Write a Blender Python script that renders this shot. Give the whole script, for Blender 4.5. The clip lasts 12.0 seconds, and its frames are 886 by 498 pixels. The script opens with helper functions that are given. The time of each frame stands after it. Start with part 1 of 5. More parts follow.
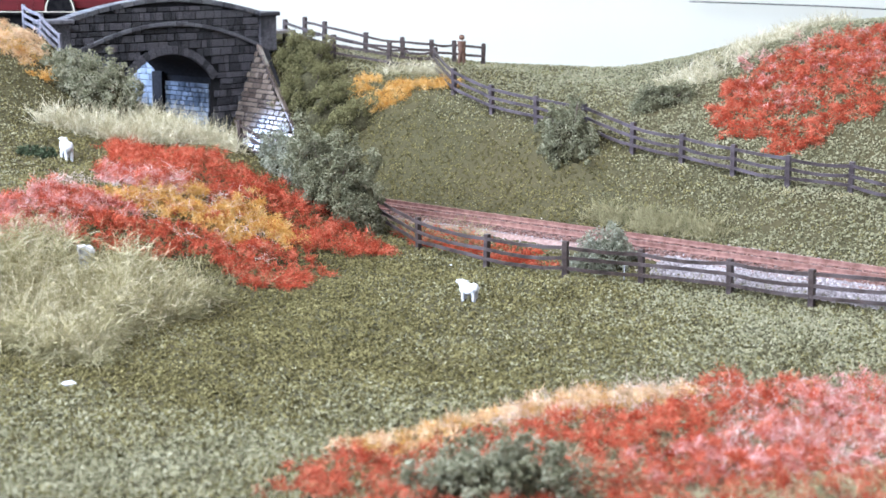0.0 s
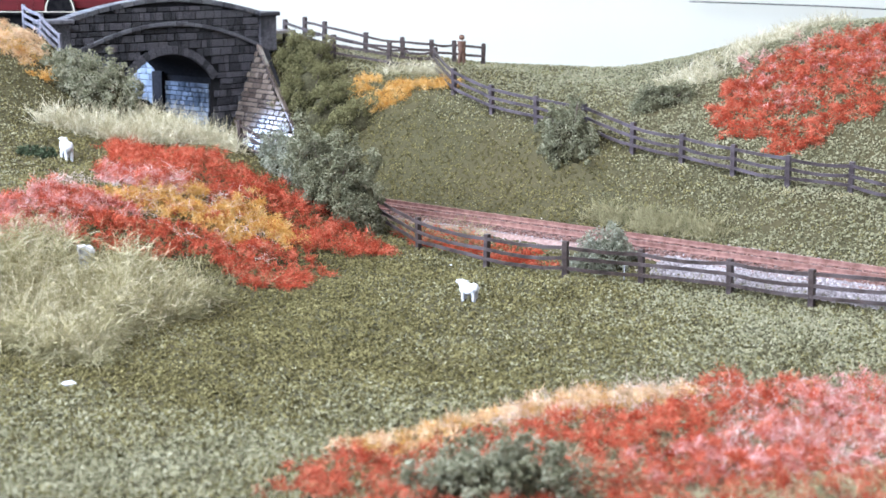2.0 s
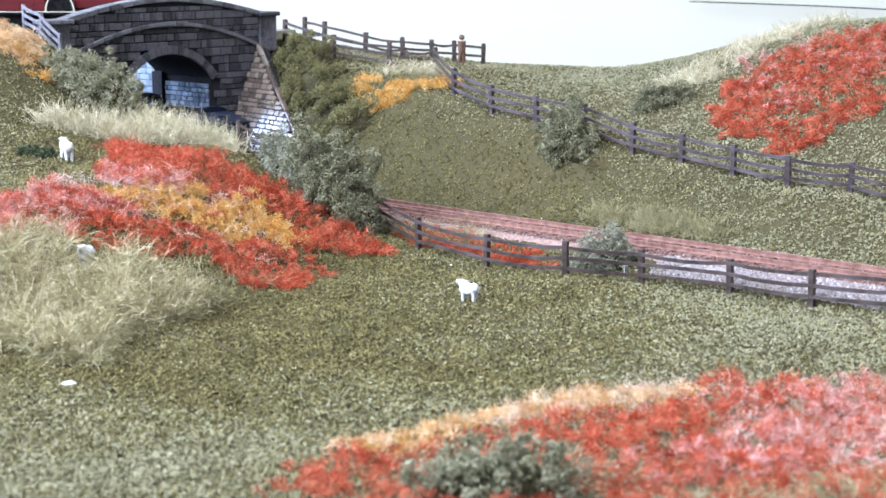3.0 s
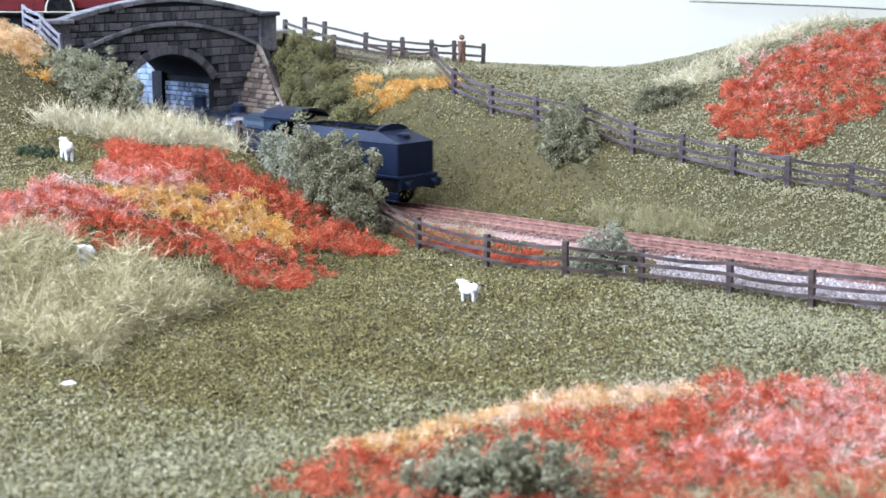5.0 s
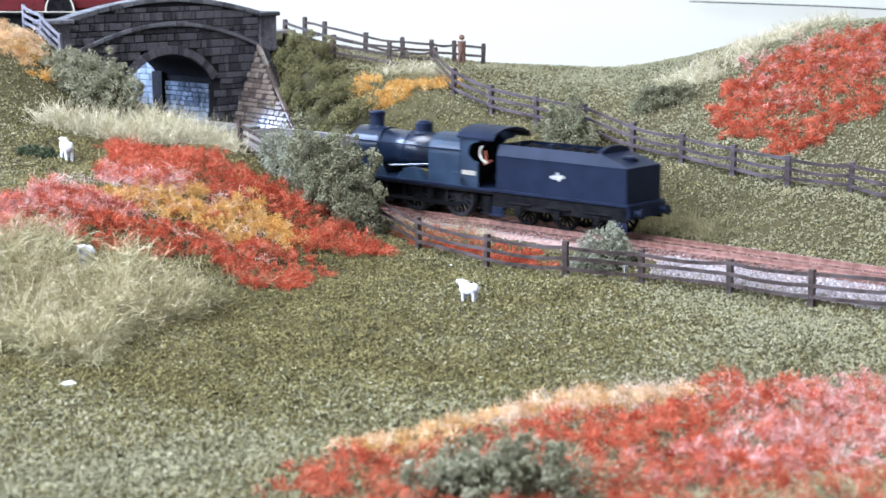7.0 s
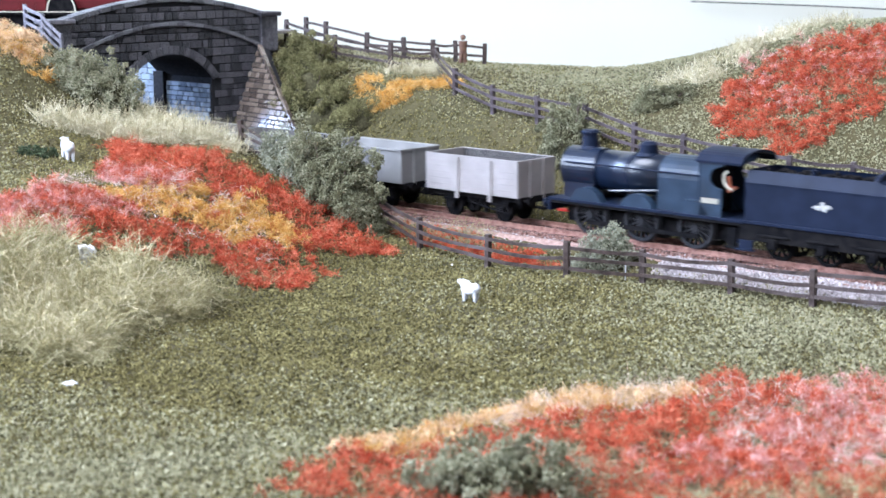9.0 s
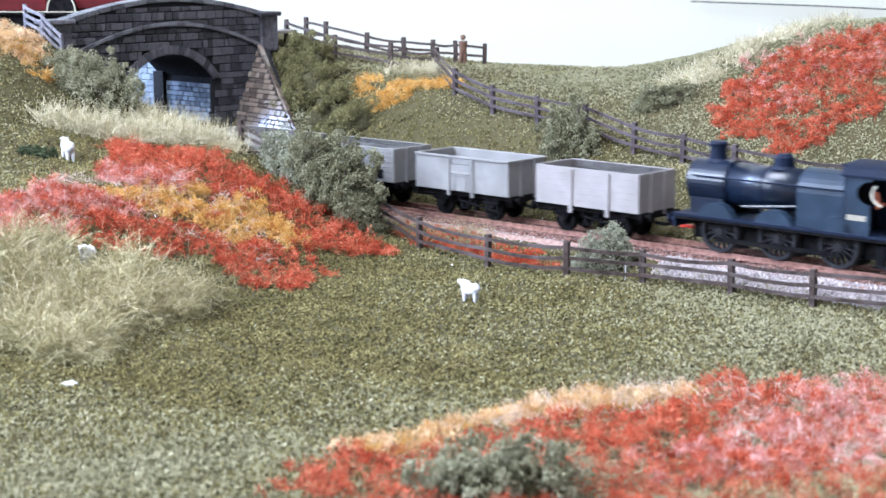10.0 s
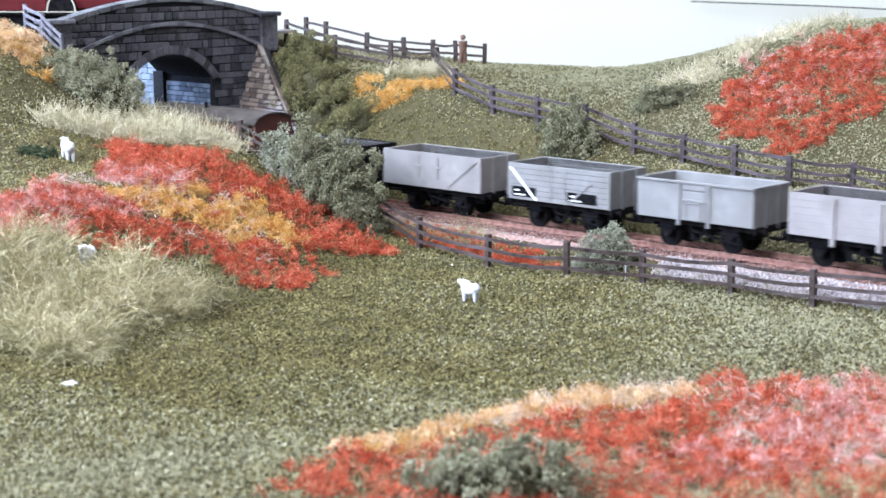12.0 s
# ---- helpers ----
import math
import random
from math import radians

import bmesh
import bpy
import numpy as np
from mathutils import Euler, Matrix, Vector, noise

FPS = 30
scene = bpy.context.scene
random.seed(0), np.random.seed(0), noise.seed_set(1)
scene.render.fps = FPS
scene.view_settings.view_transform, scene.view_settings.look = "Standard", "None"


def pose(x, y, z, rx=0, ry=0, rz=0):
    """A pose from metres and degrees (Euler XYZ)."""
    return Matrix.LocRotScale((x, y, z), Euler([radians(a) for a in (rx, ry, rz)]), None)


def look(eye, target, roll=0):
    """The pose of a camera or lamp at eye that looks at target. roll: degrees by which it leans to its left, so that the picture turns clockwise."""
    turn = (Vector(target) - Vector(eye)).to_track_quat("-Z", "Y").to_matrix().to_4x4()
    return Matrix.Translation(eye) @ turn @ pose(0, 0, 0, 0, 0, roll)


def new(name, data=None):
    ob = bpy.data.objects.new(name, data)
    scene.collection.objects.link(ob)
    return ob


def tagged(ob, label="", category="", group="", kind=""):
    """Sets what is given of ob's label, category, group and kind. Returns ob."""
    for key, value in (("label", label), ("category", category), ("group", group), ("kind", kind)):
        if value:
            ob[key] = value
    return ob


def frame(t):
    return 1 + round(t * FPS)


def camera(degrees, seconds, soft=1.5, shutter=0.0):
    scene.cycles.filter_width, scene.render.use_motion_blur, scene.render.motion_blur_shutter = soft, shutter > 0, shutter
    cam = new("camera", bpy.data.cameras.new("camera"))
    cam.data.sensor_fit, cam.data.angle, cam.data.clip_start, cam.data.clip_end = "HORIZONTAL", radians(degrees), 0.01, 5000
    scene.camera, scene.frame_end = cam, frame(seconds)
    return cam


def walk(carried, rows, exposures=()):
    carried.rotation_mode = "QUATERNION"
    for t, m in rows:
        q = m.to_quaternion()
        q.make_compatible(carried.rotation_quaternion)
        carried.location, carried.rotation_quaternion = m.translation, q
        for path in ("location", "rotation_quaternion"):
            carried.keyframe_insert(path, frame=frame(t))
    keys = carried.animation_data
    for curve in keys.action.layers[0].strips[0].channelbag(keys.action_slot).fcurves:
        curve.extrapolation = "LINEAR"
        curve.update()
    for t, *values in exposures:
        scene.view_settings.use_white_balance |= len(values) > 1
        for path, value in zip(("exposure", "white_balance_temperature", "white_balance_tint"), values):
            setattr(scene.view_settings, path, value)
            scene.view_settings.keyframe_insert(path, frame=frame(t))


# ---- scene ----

MM = 0.001
cam = camera(29.3, 12.0, soft=1.5, shutter=1.0)
EYE_Z, TILT = 0.148, 79.8
cam.data.dof.use_dof, cam.data.dof.focus_distance, cam.data.dof.aperture_fstop = True, 0.90, 26.0
walk(cam, [
    (0.0, pose(0, 0, EYE_Z, TILT, 0, 0)),
    (7.2, pose(0, 0, EYE_Z, TILT, 0, 0)),
    (8.8, pose(0, 0, EYE_Z, TILT, 0, 0.042)),
    (12.0, pose(0, 0, EYE_Z, TILT, 0, 0.042)),
], [(0.0, 0.09, 5950, 17), (12.0, 0.09, 5950, 17)])

# ---- world and lamps ----
world = bpy.data.worlds.new("daylight")
scene.world = world
world.use_nodes = True
sky = world.node_tree.nodes.new("ShaderNodeTexSky")
sky.sky_type, sky.sun_disc, sky.sun_elevation, sky.sun_rotation = "NISHITA", False, radians(35), radians(250)
world.node_tree.links.new(sky.outputs[0], world.node_tree.nodes["Background"].inputs[0])
world.node_tree.nodes["Background"].inputs[1].default_value = 0.12


def area_daylight(name, at, target, sx, sy, watts, colour):
    data = bpy.data.lights.new(name, "AREA")
    data.shape, data.size, data.size_y, data.energy, data.color = "RECTANGLE", sx, sy, watts, colour
    ob = new(name, data)
    ob.matrix_world = look(at, target)
    return ob


area_daylight("window_daylight_left", (-1.22, 0.35, 0.76), (0.05, 0.72, 0.0), 1.5, 0.8, 76, (0.76, 0.88, 1.0))
# Added weak fill from behind the camera; no such window is known.
area_daylight("rear_fill_light", (-0.55, -0.92, 1.02), (0.05, 0.55, 0.0), 1.3, 0.8, 3, (0.92, 0.96, 1.0))
# Added overhead fill that brightens ground and tops; its roof opening is made up.
area_daylight("overhead_fill_light", (-0.20, 0.42, 1.49), (0.10, 0.75, 0.0), 1.1, 0.9, 56, (0.90, 0.955, 1.0))
area_daylight("window_daylight_back", (-1.235, 1.40, 0.56), (-0.10, 1.10, 0.02), 0.46, 0.62, 36, (0.52, 0.69, 1.0))


# ---- materials ----


def nodes_of(name):
    m = bpy.data.materials.new(name)
    m.use_nodes = True
    return m, m.node_tree.nodes, m.node_tree.links, m.node_tree.nodes["Principled BSDF"]


def surface(name, a, b, rough=0.8, scale=400, c=None, big=40, metal=0.0, bump=0.2, island=False, cut=(0.45, 0.68), objrand=False, spec=0.3, detail=4):
    """Two colours mixed by fine noise, a third by broad stains, with fine relief."""
    m, nd, ln, p = nodes_of(name)
    tc = nd.new("ShaderNodeTexCoord")
    fine, broad = nd.new("ShaderNodeTexNoise"), nd.new("ShaderNodeTexNoise")
    fine.inputs["Scale"].default_value, broad.inputs["Scale"].default_value = scale, big
    fine.inputs["Detail"].default_value = detail
    for n in (fine, broad):
        ln.new(tc.outputs["Object"], n.inputs["Vector"])
    ramp = nd.new("ShaderNodeValToRGB")
    ramp.color_ramp.elements[0].position, ramp.color_ramp.elements[1].position = 0.35, 0.65
    ramp.color_ramp.elements[0].color, ramp.color_ramp.elements[1].color = (*a, 1), (*b, 1)
    source = fine.outputs["Fac"]
    if island:
        source = nd.new("ShaderNodeNewGeometry").outputs["Random Per Island"]
        ramp.color_ramp.elements[0].position, ramp.color_ramp.elements[1].position = 0.0, 1.0
    elif objrand:
        add = nd.new("ShaderNodeMath")
        add.operation = "MULTIPLY_ADD"
        ln.new(nd.new("ShaderNodeObjectInfo").outputs["Random"], add.inputs[0])
        add.inputs[1].default_value = 0.5
        sub = nd.new("ShaderNodeMath")
        sub.operation = "MULTIPLY_ADD"
        ln.new(fine.outputs["Fac"], sub.inputs[0])
        sub.inputs[1].default_value, sub.inputs[2].default_value = 0.8, -0.15
        ln.new(sub.outputs[0], add.inputs[2])
        source = add.outputs[0]
    ln.new(source, ramp.inputs[0])
    colour = ramp.outputs[0]
    if c:
        mix, edge = nd.new("ShaderNodeMix"), nd.new("ShaderNodeValToRGB")
        edge.color_ramp.elements[0].position, edge.color_ramp.elements[1].position = cut
        mix.data_type = "RGBA"
        ln.new(broad.outputs["Fac"], edge.inputs[0])
        ln.new(edge.outputs[0], mix.inputs["Factor"])
        ln.new(colour, mix.inputs["A"])
        mix.inputs["B"].default_value = (*c, 1)
        colour = mix.outputs["Result"]
    ln.new(colour, p.inputs["Base Color"])
    p.inputs["Roughness"].default_value, p.inputs["Metallic"].default_value = rough, metal
    p.inputs["Specular IOR Level"].default_value = spec
    if bump:
        bm = nd.new("ShaderNodeBump")
        bm.inputs["Strength"].default_value, bm.inputs["Distance"].default_value = bump, 0.0004
        ln.new(fine.outputs["Fac"], bm.inputs["Height"])
        ln.new(bm.outputs[0], p.inputs["Normal"])
    return m


def fibre(name, deep, mid, light, tuft=190, rough=0.9, spec=0.15, own=0.5):
    """Three colours along the sum of each strand's own chance and of tufts a few millimetres wide."""
    m, nd, ln, p = nodes_of(name)
    tc, noise = nd.new("ShaderNodeTexCoord"), nd.new("ShaderNodeTexNoise")
    noise.inputs["Scale"].default_value, noise.inputs["Detail"].default_value = tuft, 3
    ln.new(tc.outputs["Object"], noise.inputs["Vector"])
    spread = nd.new("ShaderNodeMapRange")
    spread.inputs["From Min"].default_value, spread.inputs["From Max"].default_value = 0.3, 0.7
    ln.new(noise.outputs["Fac"], spread.inputs["Value"])
    mix = nd.new("ShaderNodeMix")
    mix.inputs["Factor"].default_value = own
    ln.new(spread.outputs["Result"], mix.inputs["A"])
    ln.new(nd.new("ShaderNodeNewGeometry").outputs["Random Per Island"], mix.inputs["B"])
    ramp = nd.new("ShaderNodeValToRGB")
    ramp.color_ramp.elements[0].position, ramp.color_ramp.elements[1].position = 0.12, 0.88
    ramp.color_ramp.elements[0].color, ramp.color_ramp.elements[1].color = (*deep, 1), (*light, 1)
    ramp.color_ramp.elements.new(0.5).color = (*mid, 1)
    ln.new(mix.outputs["Result"], ramp.inputs[0])
    ln.new(ramp.outputs[0], p.inputs["Base Color"])
    p.inputs["Roughness"].default_value, p.inputs["Specular IOR Level"].default_value = rough, spec
    return m


M_TURF = surface("turf", (0.030, 0.026, 0.012), (0.080, 0.070, 0.033), 0.95, 900, (0.062, 0.051, 0.024), 14, bump=0.8, spec=0.1)
M_FOAM = fibre("foam_grain", (0.052, 0.044, 0.015), (0.126, 0.107, 0.041), (0.215, 0.187, 0.082), 60, 0.95, 0.1, 0.7)
M_FOAM_PALE = fibre("pale_foam_grain", (0.148, 0.138, 0.074), (0.222, 0.208, 0.122), (0.300, 0.282, 0.182), 60, 0.95, 0.1, 0.6)
M_RED = fibre("red_fibre", (0.17, 0.017, 0.007), (0.41, 0.070, 0.028), (0.59, 0.205, 0.125), 150)
M_ORANGE = fibre("orange_fibre", (0.38, 0.155, 0.022), (0.54, 0.30, 0.070), (0.66, 0.46, 0.215), 150)
M_PINK = fibre("pink_fibre", (0.34, 0.085, 0.065), (0.52, 0.24, 0.20), (0.72, 0.49, 0.45), 150)
M_HAIR = fibre("pale_hair", (0.45, 0.33, 0.27), (0.62, 0.50, 0.43), (0.80, 0.70, 0.64), 90)
M_STRAW = fibre("straw_fibre", (0.165, 0.137, 0.054), (0.345, 0.300, 0.152), (0.61, 0.54, 0.37), 120, 0.8, 0.2, 0.65)
M_STRAW_PALE = fibre("pale_straw_fibre", (0.24, 0.205, 0.105), (0.46, 0.41, 0.26), (0.70, 0.64, 0.48), 120, 0.8, 0.2, 0.65)
M_LICHEN = fibre("bush_crumb", (0.090, 0.088, 0.046), (0.190, 0.184, 0.112), (0.33, 0.32, 0.225), 130, 0.95, 0.1)
M_OLIVE = fibre("olive_bush_crumb", (0.066, 0.064, 0.032), (0.150, 0.145, 0.084), (0.275, 0.266, 0.178), 130, 0.95, 0.1)
M_GAP_SHADE = surface("bush_gap_shade", (0.030, 0.027, 0.013), (0.075, 0.068, 0.036), 0.95, 700, bump=1.0, spec=0.1)
M_SAGE = fibre("sage_bush_crumb", (0.105, 0.108, 0.070), (0.210, 0.210, 0.146), (0.345, 0.348, 0.270), 130, 0.95, 0.1)
M_DARKMOSS = surface("dark_moss_crumb", (0.020, 0.030, 0.014), (0.065, 0.080, 0.042), 0.95, 300, bump=0, island=True, spec=0.1)
M_DRYGRASS = surface("dry_grass_fibre", (0.16, 0.145, 0.065), (0.36, 0.32, 0.18), 0.85, 300, bump=0, island=True, spec=0.2)
M_PEACH = fibre("peach_fibre", (0.40, 0.20, 0.08), (0.58, 0.39, 0.21), (0.72, 0.56, 0.39), 150)
M_MOSS = fibre("dark_bush_crumb", (0.062, 0.058, 0.022), (0.128, 0.118, 0.050), (0.22, 0.203, 0.103), 110, 0.95, 0.1)
M_STONE = surface("dark_stone", (0.006, 0.006, 0.009), (0.135, 0.128, 0.140), 0.5, 900, (0.030, 0.029, 0.035), 110, bump=1.0, objrand=True, spec=0.4, cut=(0.40, 0.62))
M_COPING = surface("coping_stone", (0.045, 0.045, 0.052), (0.150, 0.148, 0.160), 0.45, 600, (0.075, 0.075, 0.082), 90, bump=0.8, objrand=True, spec=0.5)
M_BUFF = surface("buff_stone", (0.062, 0.045, 0.035), (0.21, 0.165, 0.130), 0.20, 400, (0.11, 0.088, 0.078), 70, bump=0.08, objrand=True, spec=1.0)
# Bridge stone made paler and bluer: blue daylight is painted into the colour.
M_BLUE_LIT_STONE = surface("blue_lit_stone_face", (0.085, 0.120, 0.165), (0.27, 0.33, 0.40), 0.4, 500, bump=1.0, objrand=True, spec=0.5)
M_MORTAR_SHADE = surface("mortar_and_shade", (0.006, 0.006, 0.007), (0.018, 0.017, 0.019), 0.9, 500)
M_FENCE = surface("weathered_brown_plastic", (0.020, 0.013, 0.010), (0.060, 0.041, 0.034), 0.5, 350, (0.075, 0.057, 0.054), 70, bump=0.4, spec=0.25)
M_FENCE_FADED = surface("faded_brown_plastic", (0.022, 0.015, 0.015), (0.062, 0.046, 0.048), 0.45, 350, (0.085, 0.068, 0.074), 60, bump=0.4, spec=0.3)
M_FENCE_GREY = surface("weathered_grey_plastic", (0.065, 0.062, 0.072), (0.19, 0.18, 0.20), 0.55, 350, bump=0.3, spec=0.3)
M_RAIL = surface("rusty_rail", (0.16, 0.075, 0.055), (0.27, 0.145, 0.115), 0.6, 300, metal=0.2)
M_SLEEPER = surface("sleeper", (0.07, 0.04, 0.032), (0.14, 0.085, 0.07), 0.85, 400)
M_BALLAST = surface("ballast", (0.21, 0.180, 0.175), (0.46, 0.415, 0.41), 0.9, 500, bump=0, island=True)
M_BED = surface("ballast_bed", (0.17, 0.105, 0.085), (0.28, 0.185, 0.155), 0.95, 500, bump=0.6)
M_RUSTBALLAST = surface("rusty_ballast", (0.125, 0.062, 0.048), (0.30, 0.185, 0.155), 0.95, 400, bump=0, island=True, spec=0.1)
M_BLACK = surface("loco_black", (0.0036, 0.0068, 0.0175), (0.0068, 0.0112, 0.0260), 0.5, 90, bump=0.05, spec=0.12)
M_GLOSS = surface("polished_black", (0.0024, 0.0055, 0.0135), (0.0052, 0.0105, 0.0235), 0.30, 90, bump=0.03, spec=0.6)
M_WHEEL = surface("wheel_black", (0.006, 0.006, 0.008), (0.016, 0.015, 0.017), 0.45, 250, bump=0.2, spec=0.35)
# Loco black made lighter and bluer: the window's sheen is put into the colour.
M_PAINTED_SHEEN = surface("painted_blue_sheen", (0.0085, 0.0180, 0.0330), (0.0170, 0.0310, 0.0520), 0.40, 90, (0.010, 0.018, 0.030), 60, bump=0.05, spec=0.3)
M_UNDER = surface("underframe_black", (0.0030, 0.0030, 0.0038), (0.011, 0.010, 0.010), 0.85, 250, bump=0.2, spec=0.05)
M_GREY1 = surface("light_grey_paint", (0.235, 0.213, 0.206), (0.272, 0.249, 0.239), 0.65, 120, (0.208, 0.187, 0.178), 60, bump=0.1, spec=0.15)
M_GREY2 = surface("blue_grey_paint", (0.180, 0.175, 0.169), (0.224, 0.218, 0.209), 0.6, 120, (0.167, 0.160, 0.152), 60, bump=0.1, spec=0.2)
M_GREY3 = surface("mid_grey_paint", (0.167, 0.163, 0.158), (0.219, 0.212, 0.203), 0.6, 120, (0.158, 0.151, 0.141), 60, bump=0.1, spec=0.2)
M_GREY4 = surface("warm_grey_paint", (0.197, 0.183, 0.172), (0.246, 0.230, 0.214), 0.6, 120, (0.175, 0.160, 0.149), 60, bump=0.1, spec=0.2)
# Darkened grey: the shade inside the open wagons is put into the colour.
M_INSIDE_SHADE = surface("wagon_inside_shade", (0.07, 0.066, 0.064), (0.12, 0.114, 0.11), 0.85, 150, bump=0.1, spec=0.1)
M_WHITE = surface("white_paint", (0.78, 0.78, 0.76), (0.84, 0.84, 0.82), 0.5, 100, bump=0)
M_BROWN = surface("bauxite_brown", (0.060, 0.018, 0.015), (0.09, 0.027, 0.021), 0.55, 120, bump=0.1)
M_ROOF = surface("van_roof_grey", (0.040, 0.034, 0.030), (0.068, 0.059, 0.052), 0.8, 120, bump=0.1, spec=0.1)
M_MAROON = surface("maroon_paint", (0.060, 0.0055, 0.006), (0.085, 0.008, 0.009), 0.45, 80, bump=0, spec=0.15)
M_STEEL = surface("wheel_steel", (0.16, 0.16, 0.165), (0.28, 0.28, 0.285), 0.35, 200, metal=0.8)
M_BACKSCENE = surface("backscene_cream", (0.515, 0.505, 0.425), (0.54, 0.53, 0.45), 0.9, 6, bump=0)
M_WALL = surface("room_wall", (0.40, 0.38, 0.36), (0.44, 0.42, 0.39), 0.9, 5, bump=0)
M_WOOD = surface("baseboard_wood", (0.25, 0.17, 0.09), (0.34, 0.24, 0.14), 0.7, 60, bump=0.1)
M_CARPET = surface("carpet", (0.13, 0.12, 0.12), (0.18, 0.17, 0.165), 0.95, 200, bump=0.2)
M_ROAD = surface("road_grit", (0.20, 0.18, 0.155), (0.30, 0.27, 0.24), 0.9, 400, bump=0.4)
M_SHEEP = surface("sheep_white", (0.52, 0.52, 0.53), (0.66, 0.66, 0.67), 0.7, 500, bump=0.5)
M_REDPAINT = surface("red_paint", (0.42, 0.03, 0.02), (0.5, 0.04, 0.03), 0.5, 100, bump=0)
M_FIGURE = surface("figure_brown", (0.07, 0.035, 0.022), (0.15, 0.08, 0.05), 0.6, 300, bump=0)
M_CREAM = surface("cream_paint", (0.40, 0.37, 0.29), (0.50, 0.46, 0.37), 0.5, 150, bump=0)
M_BADGE = surface("dull_badge", (0.16, 0.16, 0.15), (0.42, 0.41, 0.38), 0.5, 900, bump=0)
M_NUMBER = surface("number_beige", (0.20, 0.18, 0.14), (0.30, 0.28, 0.22), 0.5, 900, bump=0)
M_ORANGEPAINT = surface("orange_paint", (0.34, 0.09, 0.045), (0.42, 0.13, 0.07), 0.5, 150, bump=0)
M_TWIG = surface("twig", (0.09, 0.065, 0.05), (0.15, 0.11, 0.085), 0.8, 300)
M_CABLE = surface("cable", (0.02, 0.018, 0.02), (0.04, 0.036, 0.036), 0.6, 100, bump=0)

# ---- helpers of the scene: track space and mesh pieces (millimetres) ----
TURN = math.atan2(-0.669, 0.743)
CT, ST = math.cos(TURN), math.sin(TURN)
X0, Y0 = 70.0, 885.0


def along(s, n, z):
    """A place s along the track, n towards the viewer's side of it, z above the rails, in metres of the world."""
    return Vector((X0 + CT * s + ST * n, Y0 + ST * s - CT * n, z)) * MM


def track_pose(s, n=0.0, z=0.0, turn=0.0):
    v = along(s, n, z)
    return pose(v.x, v.y, v.z, 0, 0, math.degrees(TURN) + turn)


def part(name, bm, material, parent=None, label="", smooth=False):
    bmesh.ops.recalc_face_normals(bm, faces=bm.faces[:])
    me = bpy.data.meshes.new(name)
    bm.to_mesh(me)
    bm.free()
    me.materials.append(material)
    if smooth:
        for p in me.polygons:
            p.use_smooth = True
    ob = new(name, me)
    if parent:
        ob.parent = parent
    return tagged(ob, label)


def thing(name, m, label, category, group="", kind=""):
    ob = new(name)
    ob.empty_display_size = 0.01
    ob.matrix_world = m
    return tagged(ob, label, category, group, kind)


def box(bm, x0, x1, y0, y1, z0, z1, bevel=0.0):
    r = bmesh.ops.create_cube(bm, size=1.0)
    vs = r["verts"]
    bmesh.ops.scale(bm, verts=vs, vec=((x1 - x0) * MM, (y1 - y0) * MM, (z1 - z0) * MM))
    bmesh.ops.translate(bm, verts=vs, vec=Vector(((x0 + x1) / 2, (y0 + y1) / 2, (z0 + z1) / 2)) * MM)
    if bevel:
        es = list({e for v in vs for e in v.link_edges})
        bmesh.ops.bevel(bm, geom=es, offset=bevel * MM, segments=1, affect="EDGES")
    return vs


def rod(bm, p, q, r0, r1=None, seg=10):
    """A tapered round bar from p to q (millimetres)."""
    p, q = Vector(p) * MM, Vector(q) * MM
    r1 = r0 if r1 is None else r1
    m = Matrix.Translation((p + q) / 2) @ (q - p).to_track_quat("Z", "Y").to_matrix().to_4x4()
    return bmesh.ops.create_cone(bm, cap_ends=True, segments=seg, radius1=r0 * MM, radius2=r1 * MM, depth=(q - p).length, matrix=m)["verts"]


def bar(bm, p, q, w, h):
    """A square bar from p to q (millimetres)."""
    p, q = Vector(p) * MM, Vector(q) * MM
    m = Matrix.Translation((p + q) / 2) @ (q - p).to_track_quat("X", "Z").to_matrix().to_4x4() @ Matrix.Diagonal(((q - p).length, w * MM, h * MM, 1))
    return bmesh.ops.create_cube(bm, size=1.0, matrix=m)["verts"]


def extrude(bm, outline, y0, y1):
    """A flat outline of (x, z) made into a slab from y0 to y1."""
    f = [bm.verts.new((x * MM, y0 * MM, z * MM)) for x, z in outline]
    b = [bm.verts.new((x * MM, y1 * MM, z * MM)) for x, z in outline]
    bm.faces.new(f)
    bm.faces.new(b[::-1])
    for i in range(len(f)):
        j = (i + 1) % len(f)
        bm.faces.new((f[j], f[i], b[i], b[j]))


def soup(name, verts, faces, material, parent=None, label="", kind="", category="", smooth=False):
    me = bpy.data.meshes.new(name)
    me.from_pydata(verts.tolist(), [], faces.tolist())
    me.materials.append(material)
    if smooth:
        me.polygons.foreach_set("use_smooth", [True] * len(me.polygons))
    ob = new(name, me)
    if parent:
        ob.parent = parent
    return tagged(ob, label, category, "", kind)


# ---- the ground ----


def ease(a, b, x):
    t = np.clip((x - a) / (b - a), 0, 1)
    return t * t * (3 - 2 * t)


